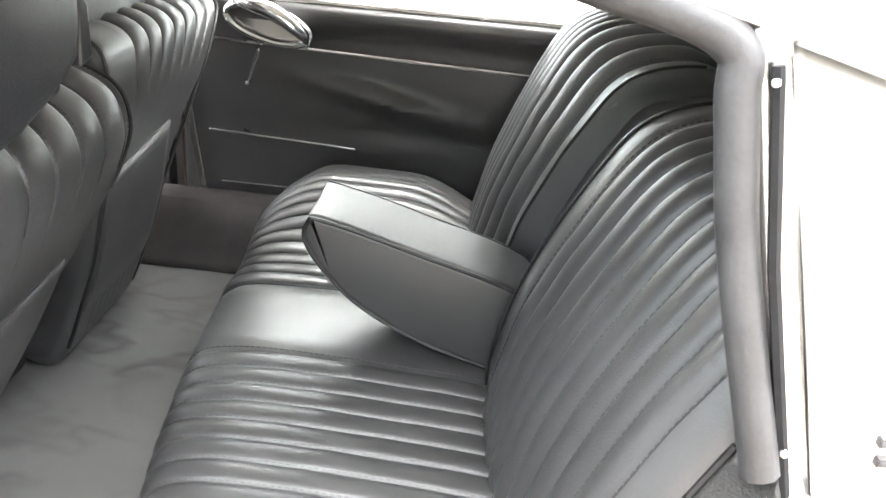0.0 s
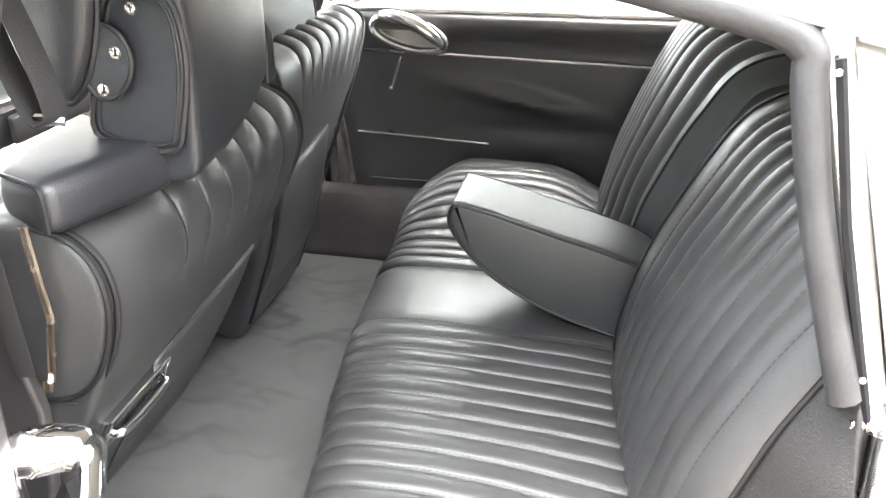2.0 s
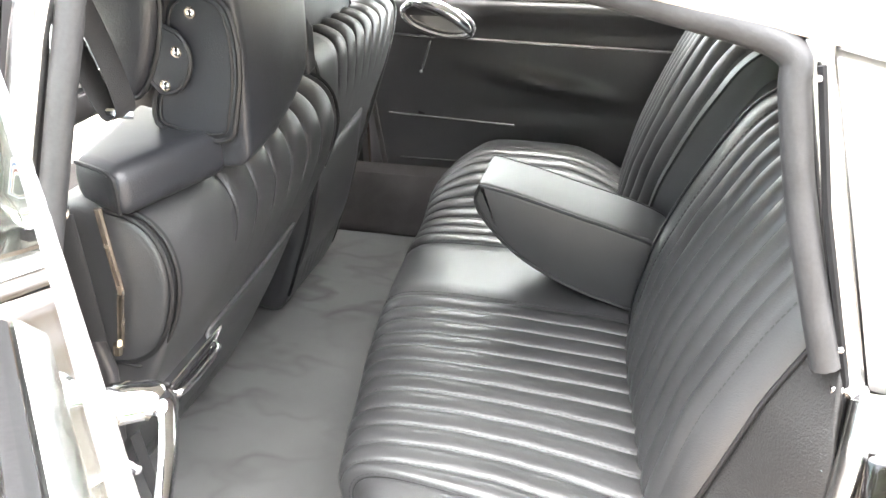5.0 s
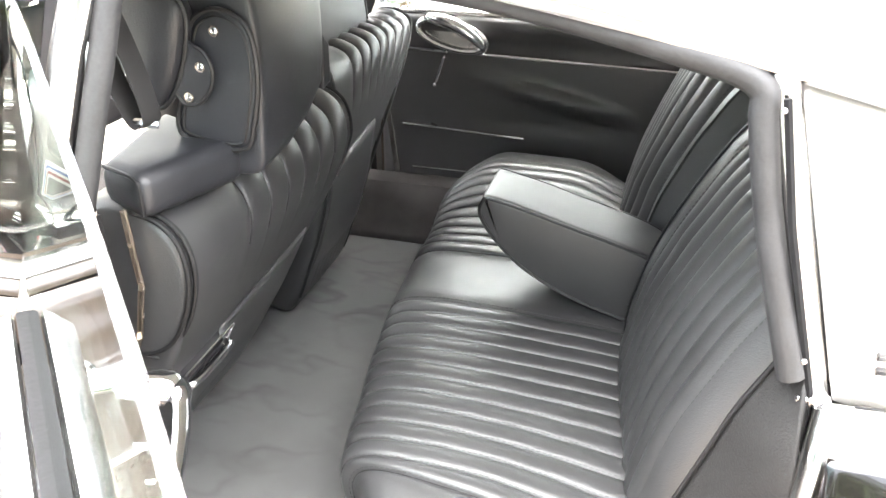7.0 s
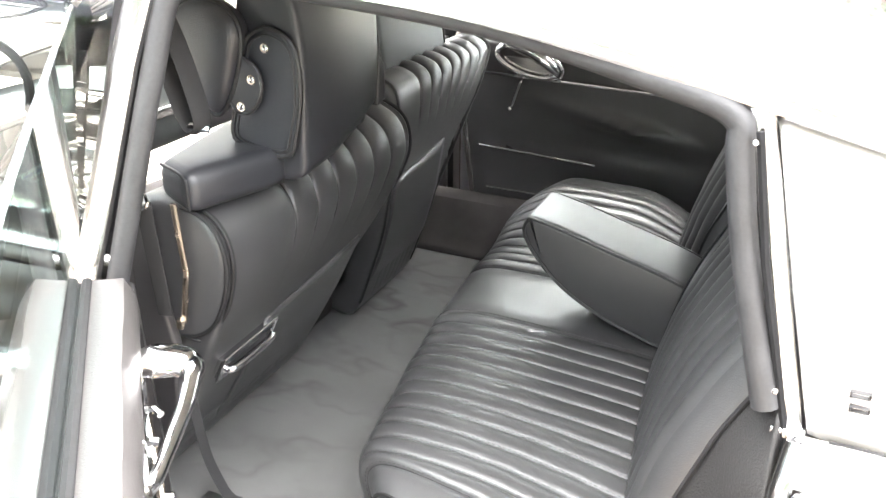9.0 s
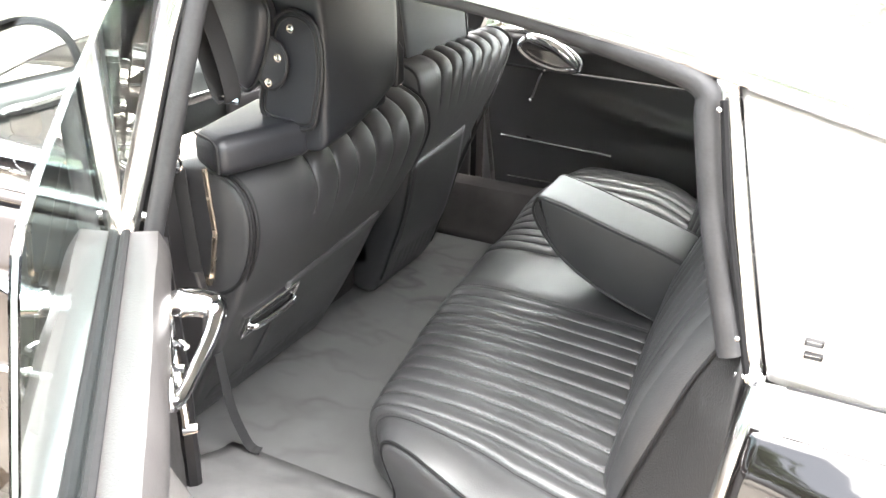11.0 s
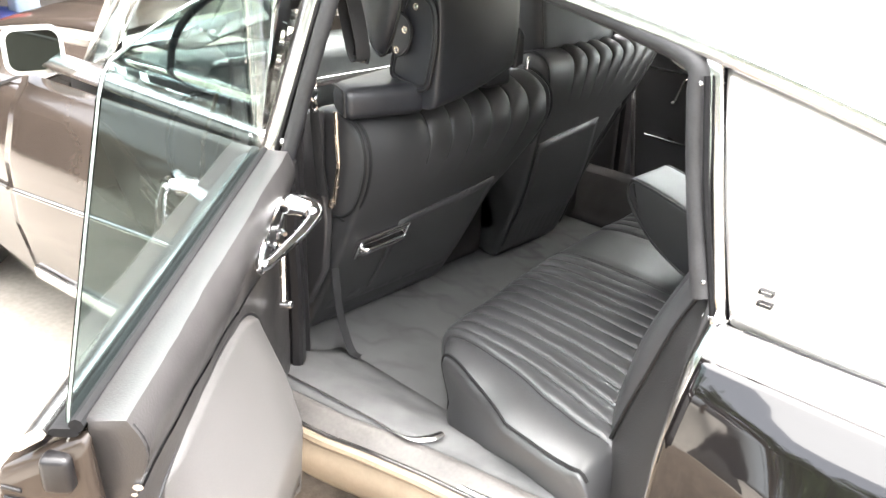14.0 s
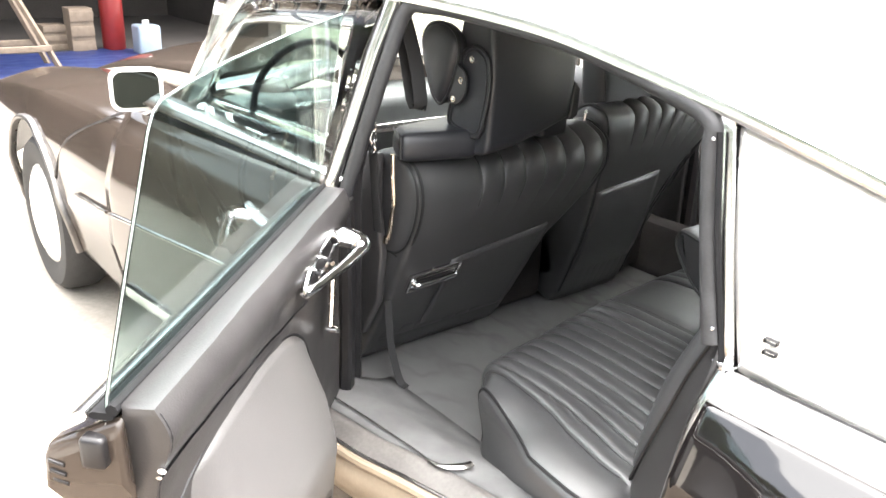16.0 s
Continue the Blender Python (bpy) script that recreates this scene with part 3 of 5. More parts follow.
# ---- open rear door ----
HINGE = Vector((-0.935, -0.145, 0))
DU = Vector((0.69, -0.72, 0)).normalized()
DN = Vector((-DU.y, DU.x, 0))


def door(s, z, w=0.0):
    """A place on the open door: s from its hinge, z up, w out of its inner face."""
    return HINGE + DU * s + DN * w + Vector((0, 0, z))


def door_outline(inset=0.0):
    pts = [(0.02, 0.38), (0.40, 0.37), (0.58, 0.41), (0.72, 0.50), (0.82, 0.62), (0.89, 0.75), (0.95, 0.85), (0.955, 0.93), (0.945, 0.945), (0.5, 0.925), (0.02, 0.90)]
    return [(lerp(s, 0.48, inset), lerp(z, 0.66, inset)) for s, z in pts]


ol = door_outline()
v, f = loft([[door(s, z, -0.012) for s, z in ol], [door(s, z - 0.05 * sstep(0.80, 0.92, z), -0.112 - 0.02 * math.sin(math.pi * (z - 0.37) / 0.6)) for s, z in ol]])
rdoor = part("rear_door", (v, f), PAINT, car, "open dark rear door with grey-black leather trim", bevel=0.008, sharp=30)


def trim_w(s, z):
    roll = 0.030 * math.exp(-((z - 0.91) / 0.055) ** 2)
    return 0.004 + roll + 0.003 * noise.noise(Vector((s * 7, z * 13, 3.1))) + 0.0012 * noise.noise(Vector((s * 22, z * 30, 7.7)))


def trim_point(a, b):
    s = lerp(0.03, interp(b, [0, 0.1, 0.3, 0.5, 0.75, 1], [0.55, 0.66, 0.80, 0.87, 0.925, 0.938]), a)
    z = lerp(0.385, 0.952, b)
    return door(s, z, trim_w(s, z) if 0 < b < 1 and 0 < a < 1 else (-0.026 if b == 1 else -0.014))


part("door_card", sheet(trim_point, np.concatenate([[0, 0.004], np.linspace(0.02, 0.985, 58), [0.996, 1]]), np.concatenate([[0, 0.006], np.linspace(0.02, 0.985, 68), [0.996, 1]])), LEATHER_GREY, rdoor, "soft grey-black leather door card", solid=0.006, off=1)
part("trim_strip", tube([door(s, interp(s, [0.29, 0.37, 0.72, 0.95], [0.797, 0.808, 0.845, 0.866]), trim_w(s, interp(s, [0.29, 0.37, 0.72, 0.95], [0.797, 0.808, 0.845, 0.866])) + 0.005) for s in np.linspace(0.29, 0.935, 16)], 0.006, 8, flat=0.7), CHROME, rdoor, "chrome trim strip")
part("trim_strip", tube([door(s, interp(s, [0.66, 0.93], [0.838, 0.850]), trim_w(s, interp(s, [0.66, 0.93], [0.838, 0.850])) + 0.004) for s in np.linspace(0.66, 0.93, 10)], 0.004, 8, flat=0.7), CHROME, rdoor)
part("belt_seal", tube([door(s, 0.954, -0.022) for s in np.linspace(0.03, 0.95, 8)], 0.008, 8), BLACK_RUBBER, rdoor)
part("belt_chrome", bar([door(s, 0.934, -0.075) for s in np.linspace(0.02, 0.95, 8)], 0.046, 0.014, DN + Vector((0, 0, 0.6))), STEEL, rdoor, "stainless window ledge trim")
part("belt_channel", bar([door(s, 0.945, -0.036) for s in np.linspace(0.02, 0.95, 8)], 0.03, 0.01, DN), BLACK_RUBBER, rdoor)

gl_out = [(0.03, 0.93), (0.938, 0.93), (0.938, 0.965), (0.90, 1.135), (0.868, 1.27), (0.858, 1.29), (0.84, 1.30), (0.78, 1.307), (0.636, 1.317), (0.3, 1.325), (0.03, 1.325)]
LEAN = 0.15
pane = part("window_pane", loft([[door(s, z, -0.035 + (z - 0.93) * LEAN) for s, z in gl_out], [door(s, z, -0.041 + (z - 0.93) * LEAN) for s, z in gl_out]]), GLASS, rdoor, "clear frameless window glass, wound up", smooth=False)
pane.visible_shadow = False
part("pane_edge", tube([door(s, z, -0.038 + (z - 0.93) * LEAN) for s, z in gl_out[1:]], 0.0015, 6), GLASS_EDGE, rdoor)


def pull_handle(P, parent, k=1.0):
    """A looped chrome door handle in a recess; P maps (s, z, w) to a place."""
    path = smooth_path([P(0.0, 0.045, 0.01), P(0.03, 0.052, 0.035), P(0.09, 0.038, 0.045), P(0.14, 0.0, 0.035), P(0.15, -0.025, 0.015)], 6)
    h = part("door_handle", tube(path, [0.008 + 0.012 * math.sin(math.pi * i / (len(path) - 1)) for i in range(len(path))], 10), CHROME, parent, "looped chrome door handle")
    rim = [P(0.07 + 0.085 * math.cos(a) * k, 0.008 + 0.036 * math.sin(a) - 0.018 * math.cos(a), 0.01) for a in np.linspace(0, 2 * math.pi, 36, endpoint=False)]
    part("escutcheon", tube(rim, 0.016, 10, closed=True, flat=0.7), CHROME, parent)
    part("recess", ([P(0.07 + 0.08 * math.cos(a), 0.008 + 0.033 * math.sin(a) - 0.018 * math.cos(a), 0.004) for a in np.linspace(0, 2 * math.pi, 24, endpoint=False)], [tuple(range(24))]), STEEL, parent, smooth=False, solid=0.003)
    return h


grip = smooth_path([door(0.165, 0.893, 0.030), door(0.168, 0.893, 0.062), door(0.172, 0.889, 0.088), door(0.185, 0.880, 0.100), door(0.235, 0.872, 0.090), door(0.30, 0.864, 0.068), door(0.355, 0.858, 0.048), door(0.372, 0.857, 0.034)], 6)
ng = len(grip) - 1
part("door_handle", tube(grip, [interp(i / ng, [0, 0.1, 0.34, 0.46, 0.8, 1], [0.020, 0.029, 0.027, 0.012, 0.0085, 0.012]) for i in range(ng + 1)], 12, flat=0.72), CHROME, rdoor, "looped chrome door handle")
part("escutcheon", tube([door(0.265 + 0.105 * math.cos(a), 0.872 + 0.030 * math.sin(a) - 0.016 * math.cos(a), 0.034) for a in np.linspace(0, 2 * math.pi, 36, endpoint=False)], 0.007, 8, closed=True), CHROME, rdoor)
part("recess", ([door(0.265 + 0.10 * math.cos(a), 0.872 + 0.026 * math.sin(a) - 0.016 * math.cos(a), 0.036) for a in np.linspace(0, 2 * math.pi, 24, endpoint=False)], [tuple(range(24))]), JAMB, rdoor, smooth=False, solid=0.003)
part("release", tube([door(0.30, 0.868, 0.036), door(0.305, 0.866, 0.052)], 0.006, 8), CHROME, rdoor)
part("lock_lever", tube([door(0.235, 0.870, 0.03), door(0.24, 0.868, 0.05), door(0.25, 0.866, 0.056)], 0.005, 8), CHROME, rdoor)
part("window_crank", tube([door(0.15, 0.80, 0.012), door(0.155, 0.795, 0.030), door(0.195, 0.71, 0.036), door(0.202, 0.70, 0.036)], [0.010, 0.008, 0.006, 0.006], 8), BRASS, rdoor, "slim chrome window crank")
def pocket_top(s):
    return 0.50 + 0.30 * max(0, 1 - abs((s - 0.62) / 0.37) ** 3) ** (1 / 3)


def pocket_w(s, d):
    """The pocket's bulge at s, d below its top edge."""
    return 0.004 + (0.012 * sstep(0, 0.012, d) + min(0.085, 0.40 * d)) * sstep(0.25, 0.36, s) * (1 - sstep(0.76, 0.87, s))


pk_s, pk_d = np.concatenate([0.252 + 0.13 * np.linspace(0, 1, 16) ** 2.2, np.linspace(0.41, 0.78, 16), 0.87 - 0.08 * np.linspace(1, 0, 12) ** 2.0]), np.concatenate([np.linspace(0, 0.02, 6), np.linspace(0.03, 0.32, 16)])
pocket = part("door_pocket", sheet(lambda s, d: door(s + 0.75 * max(0, 0.62 - pocket_top(s) + d) * (1 - sstep(0.25, 0.5, s)), max(0.415, pocket_top(s) - d), max(pocket_w(s, d), trim_w(s, pocket_top(s)) - 0.001)), pk_s, pk_d), POCKET_LEATHER, rdoor, "bulging leather door pocket, coloured lighter for its sheen", solid=0.004, off=1)
part("piping", tube([door(0.252 + 0.75 * (0.62 - z), z, 0.010) for z in np.linspace(0.43, 0.60, 8)] + [door(s, pocket_top(s), 0.008) for s in pk_s], 0.004, 6), PIPING, pocket)


def door_end(z):
    return interp(z, [0.50, 0.62, 0.75, 0.85, 0.93], [0.72, 0.82, 0.89, 0.95, 0.955])


part("end_piping", tube([door(interp(z, [0.60, 0.67, 0.81, 0.952], [0.81, 0.868, 0.923, 0.936]) - 0.003, z, trim_w(0.9, z) + 0.002) for z in np.linspace(0.60, 0.945, 22)], 0.0042, 6), PIPING, rdoor)
part("crank_knob", disc(door(0.202, 0.695, 0.030), DN, 0.009, 0.022, 12, 0.004), CHROME, rdoor)
# end face: lock, louvres
lock = part("lock", mapped(rbox(-0.012, 0.012, -0.016, 0.016, -0.022, 0.022, 0.007), lambda c: door(0.955 + c.x, 0.90 + c.z, -0.045 + c.y)), JAMB, rdoor, "worn steel door lock")
for k in range(8):
    part("louvre", mapped(rbox(-0.004, 0.003, -0.010, 0.010, -0.0025, 0.0025, 0.0012), lambda c, k=k: door(door_end(0.875 - 0.015 * k) + 0.002 + c.x, 0.875 - 0.015 * k + c.z - 0.3 * c.y, -0.099 + c.y)), JAMB, rdoor)
part("hinge", tube([door(0.0, 0.40, -0.03), door(0.01, 0.455, -0.03)], 0.012, 10), STEEL, rdoor)
part("check_strap", bar([door(0.05, 0.43, 0.0), (-0.86, -0.15, 0.40)], 0.02, 0.006, (0, 0, 1)), STEEL, rdoor)
part("hinge_post", bar([door(0.0, 0.38, 0.02), door(0.0, 0.65, 0.025), door(0.0, 0.92, 0.02)], 0.05, 0.03, DU), JAMB, rdoor)


# ---- front of the car ----
fdoor = part("front_door", sheet(lambda x, z: (x, side(x, z) - 0.003, z), np.linspace(-2.045, -1.0, 24), np.linspace(0.30, 0.93, 24)), PAINT, car, "closed glossy dark brown front door", solid=0.01)
part("ledge", sheet(lambda x, s: (x, side(x, 0.93) + 0.075 * s, 0.932 + 0.025 * math.sin(s * 1.6) + 0.035 * (-1.0 - x)), np.linspace(-1.98, -1.0, 14), np.linspace(0, 1, 8)), PAINT, fdoor, solid=0.008)
part("ledge_trim", bar([(x, side(x, 0.93) + 0.035, 0.948 + 0.030 * (-0.95 - x)) for x in np.linspace(-1.97, -0.96, 10)], 0.032, 0.012, (0, 1, 0.35)), STEEL, fdoor, "stainless window ledge trim")
part("inner_panel", sheet(lambda x, z: (x, side(x, 0.93) + 0.10, z), np.linspace(-1.95, -1.0, 4), np.linspace(0.35, 0.94, 6)), VINYL, fdoor, solid=0.02)
fp = part("window_pane", sheet(lambda x, s: (lerp(x, -1.62 + (x + 1.85) * 0.78, s), lerp(side(x, 0.93) + 0.06, edge(x)[0] + 0.01, s), lerp(0.96, edge(x)[1] - 0.02, s)), np.linspace(-1.85, -1.0, 8), np.linspace(0, 1, 6)), CLEAR, fdoor, "front door glass", solid=0.005)
fp.visible_shadow = False
pull = smooth_path([(-1.25, -0.205, 0.832), (-1.235, -0.222, 0.832), (-1.16, -0.236, 0.826), (-1.08, -0.232, 0.820), (-1.035, -0.215, 0.818)], 5)
part("handle_out", tube(pull, [interp(i / 20, [0, 0.15, 0.6, 0.85, 1], [0.010, 0.014, 0.020, 0.026, 0.022]) for i in range(len(pull))], 12, flat=0.55), CHROME, fdoor, "chrome outer door handle")
part("handle_boss", disc((-1.045, -0.192, 0.818), (0, -1, 0), 0.026, 0.02, 20, 0.006), CHROME, fdoor)
part("push_button", disc((-1.05, -0.214, 0.818), (0, -1, 0.1), 0.012, 0.012, 16, 0.003), STEEL, fdoor)
part("side_strip", tube([(x, side(x, 0.62) - 0.006, interp(x, [-2.97, -1.86, -1.0], [0.53, 0.615, 0.68])) for x in np.linspace(-1.05, -2.0, 8)], 0.006, 8), STEEL, fdoor, "thin bright line along the door's side")
part("sill_strip", bar([(x, side(x, 0.34) - 0.01, interp(x, [-2.45, -1.34], [0.325, 0.352])) for x in np.linspace(-1.34, -2.0, 8)], 0.045, 0.02, (0, 0, 1)), STEEL, fdoor, "broad bright lower strip")

WX, WZ = -2.95, 0.33


def fwing_point(x, s):
    crest = interp(x, [-4.6, -4.2, -3.7, -3.2, -2.8, -2.3, -2.0], [0.50, 0.69, 0.80, 0.865, 0.90, 0.925, 0.93])
    z = interp(s, [0, 0.25, 0.5, 1], [0.28, 0.62, crest - 0.04, crest - 0.03])
    y = side(x, min(z, 0.92))
    if s > 0.5:
        q = (s - 0.5) * 2
        y = side(x, crest - 0.04) + 0.45 * q
        z = crest - 0.04 + 0.06 * math.sin(min(q * 2.2, 1.9)) - 0.05 * max(0, q - 0.4)
    return (x, y, z)


def front_wing():
    xs, ss = np.linspace(-4.6, -2.02, 86), np.concatenate([np.linspace(0, 0.5, 28), np.linspace(0.53, 1, 18)])
    v, f = sheet(fwing_point, xs, ss)
    keep = []
    for q in f:
        cx = sum(v[i][0] for i in q) / 4
        cz = sum(v[i][2] for i in q) / 4
        cy = sum(v[i][1] for i in q) / 4
        if (cx - WX) ** 2 + ((cz - WZ) * 1.0) ** 2 < 0.40 ** 2 and cy < 0.05 and cz < 0.75:
            continue
        keep.append(q)
    return v, keep


part("arch_lip", tube([(WX + 0.405 * math.cos(a), side(WX + 0.405 * math.cos(a), WZ + 0.405 * math.sin(a)) - 0.004, WZ + 0.405 * math.sin(a)) for a in np.linspace(-0.1, math.pi + 0.1, 60)], 0.018, 8, flat=0.6), STEEL_DARK, car)
fw = part("front_wing", front_wing(), PAINT, car, "bulging glossy dark brown front wing", solid=0.008)
part("wing_strip", tube([(x, side(x, 0.58) - 0.008, interp(x, [-2.97, -1.86], [0.53, 0.615])) for x in np.linspace(-2.04, -2.36, 6)], 0.006, 8), STEEL, car, "thin bright line along the wing's side")
part("wheel_well", rbox(-3.35, -2.38, 0.02, 0.06, 0.2, 0.8, 0.0), JAMB, car)
part("bonnet", sheet(lambda u, s: (lerp(-4.8, -1.85, u), lerp(0.16, 2 * MID - 0.16, s), lerp(0.45, 0.965, 1 - (1 - u) ** 2.2) + 0.10 * (1 - (2 * s - 1) ** 2)), np.linspace(0, 1, 20), np.linspace(0, 1, 16)), PAINT, car, "long curved dark bonnet", solid=0.008)
part("far_front_wing", sheet(lambda x, s: (lambda p: (p[0], 2 * MID - p[1], p[2]))(fwing_point(x, s)), np.linspace(-4.6, -2.03, 24), np.linspace(0.2, 1, 16)), PAINT, car, solid=0.008)


def wheel(x, y, name="wheel"):
    w = part(name, tube([(x, y + 0.02, WZ), (x, y + 0.14, WZ)], 0.06, 16), STEEL_DARK, car, "front wheel with pale steel cap")
    ring = []
    for r, d in ((0.20, 0.0), (0.24, -0.02), (0.30, -0.018), (0.325, 0.01), (0.33, 0.05), (0.33, 0.12), (0.31, 0.155), (0.2, 0.16)):
        ring.append([(x + r * math.cos(a), y + d, WZ + r * math.sin(a)) for a in np.linspace(0, 2 * math.pi, 48, endpoint=False)])
    part("tyre", loft(ring), TYRE, w, "dusty black tyre")
    cap = []
    for r, d in ((0.215, 0.005), (0.20, -0.012), (0.15, -0.03), (0.08, -0.042), (0.01, -0.045)):
        cap.append([(x + r * math.cos(a), y + d, WZ + r * math.sin(a)) for a in np.linspace(0, 2 * math.pi, 40, endpoint=False)])
    part("hub_cap", loft(cap), CAP, w, "polished steel hub cap")
    return w


wheel(WX, side(WX, 0.33) + 0.0)

joint = smooth_path([(-2.03, side(-2.03, 0.92) - 0.001, 0.925), (-2.2, side(-2.2, 0.86) - 0.001, 0.86), (-2.46, side(-2.46, 0.75) - 0.001, 0.75), (-2.60, side(-2.60, 0.60) - 0.001, 0.60), (-2.64, side(-2.64, 0.45) - 0.001, 0.45), (-2.62, side(-2.62, 0.30) - 0.001, 0.30)], 6)
part("door_gap", tube(joint, 0.0045, 6), JAMB, car, "dark gap between door and wing")
mir = part("mirror", tube(smooth_path([(-1.92, -0.15, 0.955), (-1.93, -0.19, 0.955), (-1.95, -0.215, 0.97)], 5), 0.012, 8), CHROME, car, "rounded chrome wing mirror")


def rounded(w, h, r, n=8):
    out = []
    for cx, cy, a0 in ((w - r, h - r, 0), (-w + r, h - r, 90), (-w + r, -h + r, 180), (w - r, -h + r, 270)):
        out += [(cx + r * math.cos(radians(a0 + 90 * k / n)), cy + r * math.sin(radians(a0 + 90 * k / n))) for k in range(n + 1)]
    return out


MC = Vector((-1.95, -0.232, 1.005))
MR, MU, MF = Vector((0.25, 0.97, 0)).normalized(), Vector((0, 0, 1)), Vector((0.97, -0.25, 0))
rings = [[MC + MR * a + MU * b + MF * d for a, b in rounded(0.078 * k, 0.066 * k, 0.035 * k)] for k, d in ((0.2, -0.05), (0.8, -0.035), (1.0, 0.0), (1.0, 0.01), (0.86, 0.012))]
part("mirror_shell", loft(rings), WHITE_ENAMEL, mir, "pale rounded mirror shell")
part("mirror_glass", ([MC + MR * a + MU * b + MF * 0.0145 for a, b in rounded(0.066, 0.054, 0.028)], [tuple(range(36))]), MIRROR, mir, smooth=False)

part("windscreen_pillar", bar([(-1.83, -0.13, 0.97), (-1.76, -0.075, 1.14), (-1.60, -0.035, 1.31)], 0.045, 0.03, (1, 0.3, 0)), STEEL, car, "slim stainless windscreen pillar")
part("far_windscreen_pillar", bar([(-1.83, 1.59, 0.97), (-1.76, 1.535, 1.14), (-1.60, 1.495, 1.31)], 0.045, 0.03, (1, -0.3, 0)), STEEL, car)
ws = part("windscreen", sheet(lambda s, t: (lerp(-1.86, -1.58, t) - 0.28 * (1 - (2 * s - 1) ** 2) * (1 - 0.4 * t), lerp(-0.10, 1.56, s), lerp(0.98, 1.36, t)), np.linspace(0, 1, 16), np.linspace(0, 1, 6)), CLEAR, car, "curved windscreen glass", solid=0.005)
ws.visible_shadow = False

dash = part("dashboard", rbox(-1.95, -1.70, 0.0, 1.46, 0.74, 0.97, 0.05, 4), DASH, car, "dark grey padded dashboard")
part("instrument_hood", rbox(-1.76, -1.66, 0.02, 0.42, 0.86, 1.0, 0.03, 4), DASH, dash)
for y in (0.08, 0.2, 0.32):
    part("dial", disc((-1.658, y, 0.93), (1, 0, 0.1), 0.04, 0.006, 24, 0.002), STEEL_DARK, dash)
part("dash_trim", rbox(-1.70, -1.685, 0.45, 1.42, 0.84, 0.87, 0.005), STEEL, dash)
sw = part("steering_wheel", tube([(-1.58 + 0.05 * math.sin(a), 0.14 + 0.165 * math.cos(a), 1.02 + 0.16 * math.sin(a)) for a in np.linspace(0, 2 * math.pi, 48, endpoint=False)], 0.010, 8, closed=True), BLACK_RUBBER, car, "thin single-spoke black steering wheel")
part("spoke", tube(smooth_path([(-1.72, 0.14, 0.93), (-1.64, 0.15, 0.97), (-1.60, 0.2, 0.98), (-1.585, 0.29, 0.99)], 5), 0.013, 8), STEEL, sw)
part("stalk", tube([(-1.70, 0.12, 0.95), (-1.62, 0.0, 1.0)], 0.006, 8), CHROME, sw)
part("glove_lid", rbox(-1.69, -1.68, 0.9, 1.36, 0.76, 0.83, 0.01), VINYL, dash)

# far side: rear door, front door
far = part("far_rear_door", sheet(lambda x, z: (x, 2 * MID - side(x, z), z), np.linspace(-1.1, 0.02, 12), np.linspace(0.3, 0.95, 12)), PAINT, car, "closed rear door with black vinyl trim", solid=0.008)


def far_point(x, z):
    roll = 0.028 * math.exp(-((z - 0.985) / 0.035) ** 2)
    fold = 0.026 * math.exp(-((x + 0.56) / 0.17) ** 2 - (((z - 0.785) + (x + 0.56) * 0.2) / 0.024) ** 2) - 0.006 * math.exp(-((x + 0.5) / 0.3) ** 2 - ((z - 0.70) / 0.03) ** 2)
    return (x, 1.465 - roll - fold, z)


part("door_card", sheet(far_point, np.linspace(-1.07, 0.12, 70), np.linspace(0.40, 1.005, 50)), VINYL, far, "black vinyl door card", solid=0.006)
part("trim_strip", tube([(x, 1.449, 0.903 - 0.024 * (x + 0.86)) for x in np.linspace(-1.04, 0.0, 6)], 0.0055, 8), CHROME, far)
part("low_strip", tube([(x, 1.45, interp(x, [-1.0, -0.62], [0.671, 0.655])) for x in np.linspace(-1.0, -0.62, 5)], 0.004, 8), STEEL, far)
part("bottom_strip", tube([(x, 1.448, 0.532) for x in np.linspace(-0.97, -0.6, 5)], 0.0025, 8), STEEL, far)
part("belt_seal", tube([(x, 1.45, 1.012) for x in np.linspace(-1.07, 0.05, 6)], 0.009, 8), STEEL, far, "bright window ledge trim")
pull_handle(lambda s, z, w: (-0.925 + s * 1.2, 1.447 - w, 0.945 + z * 1.1), far, 1.0)
part("window_crank", tube([(-0.865, 1.452, 0.89), (-0.865, 1.43, 0.888), (-0.887, 1.425, 0.815)], 0.0048, 8), CHROME, far, "slim chrome window crank")
part("crank_knob", disc((-0.887, 1.43, 0.811), (0, -1, 0), 0.007, 0.022, 12, 0.004), CHROME, far)
fgl = part("window_pane", sheet(lambda x, s: (lerp(x, x - 0.12 * (x + 0.1), s), lerp(1.47, 1.40, s), lerp(1.0, edge(x)[1] - 0.01, s)), np.linspace(-1.08, 0.0, 6), np.linspace(0, 1, 5)), CLEAR, far, solid=0.005)
fgl.visible_shadow = False
part("far_pillar_strip", bar([(-1.018, 1.44, 0.512), (-1.053, 1.443, 0.76), (-1.09, 1.443, 1.0)], 0.018, 0.012, (1, 0, 0)), STEEL, car, "bright pillar edge strip")
part("far_front_door", sheet(lambda x, z: (x, 1.475, z), np.linspace(-1.9, -1.12, 8), np.linspace(0.38, 1.0, 8)), VINYL, car, solid=0.03)
part("far_front_skin", sheet(lambda x, z: (x, 2 * MID - side(x, z), z), np.linspace(-2.02, -1.1, 12), np.linspace(0.3, 0.95, 12)), PAINT, car, solid=0.008)

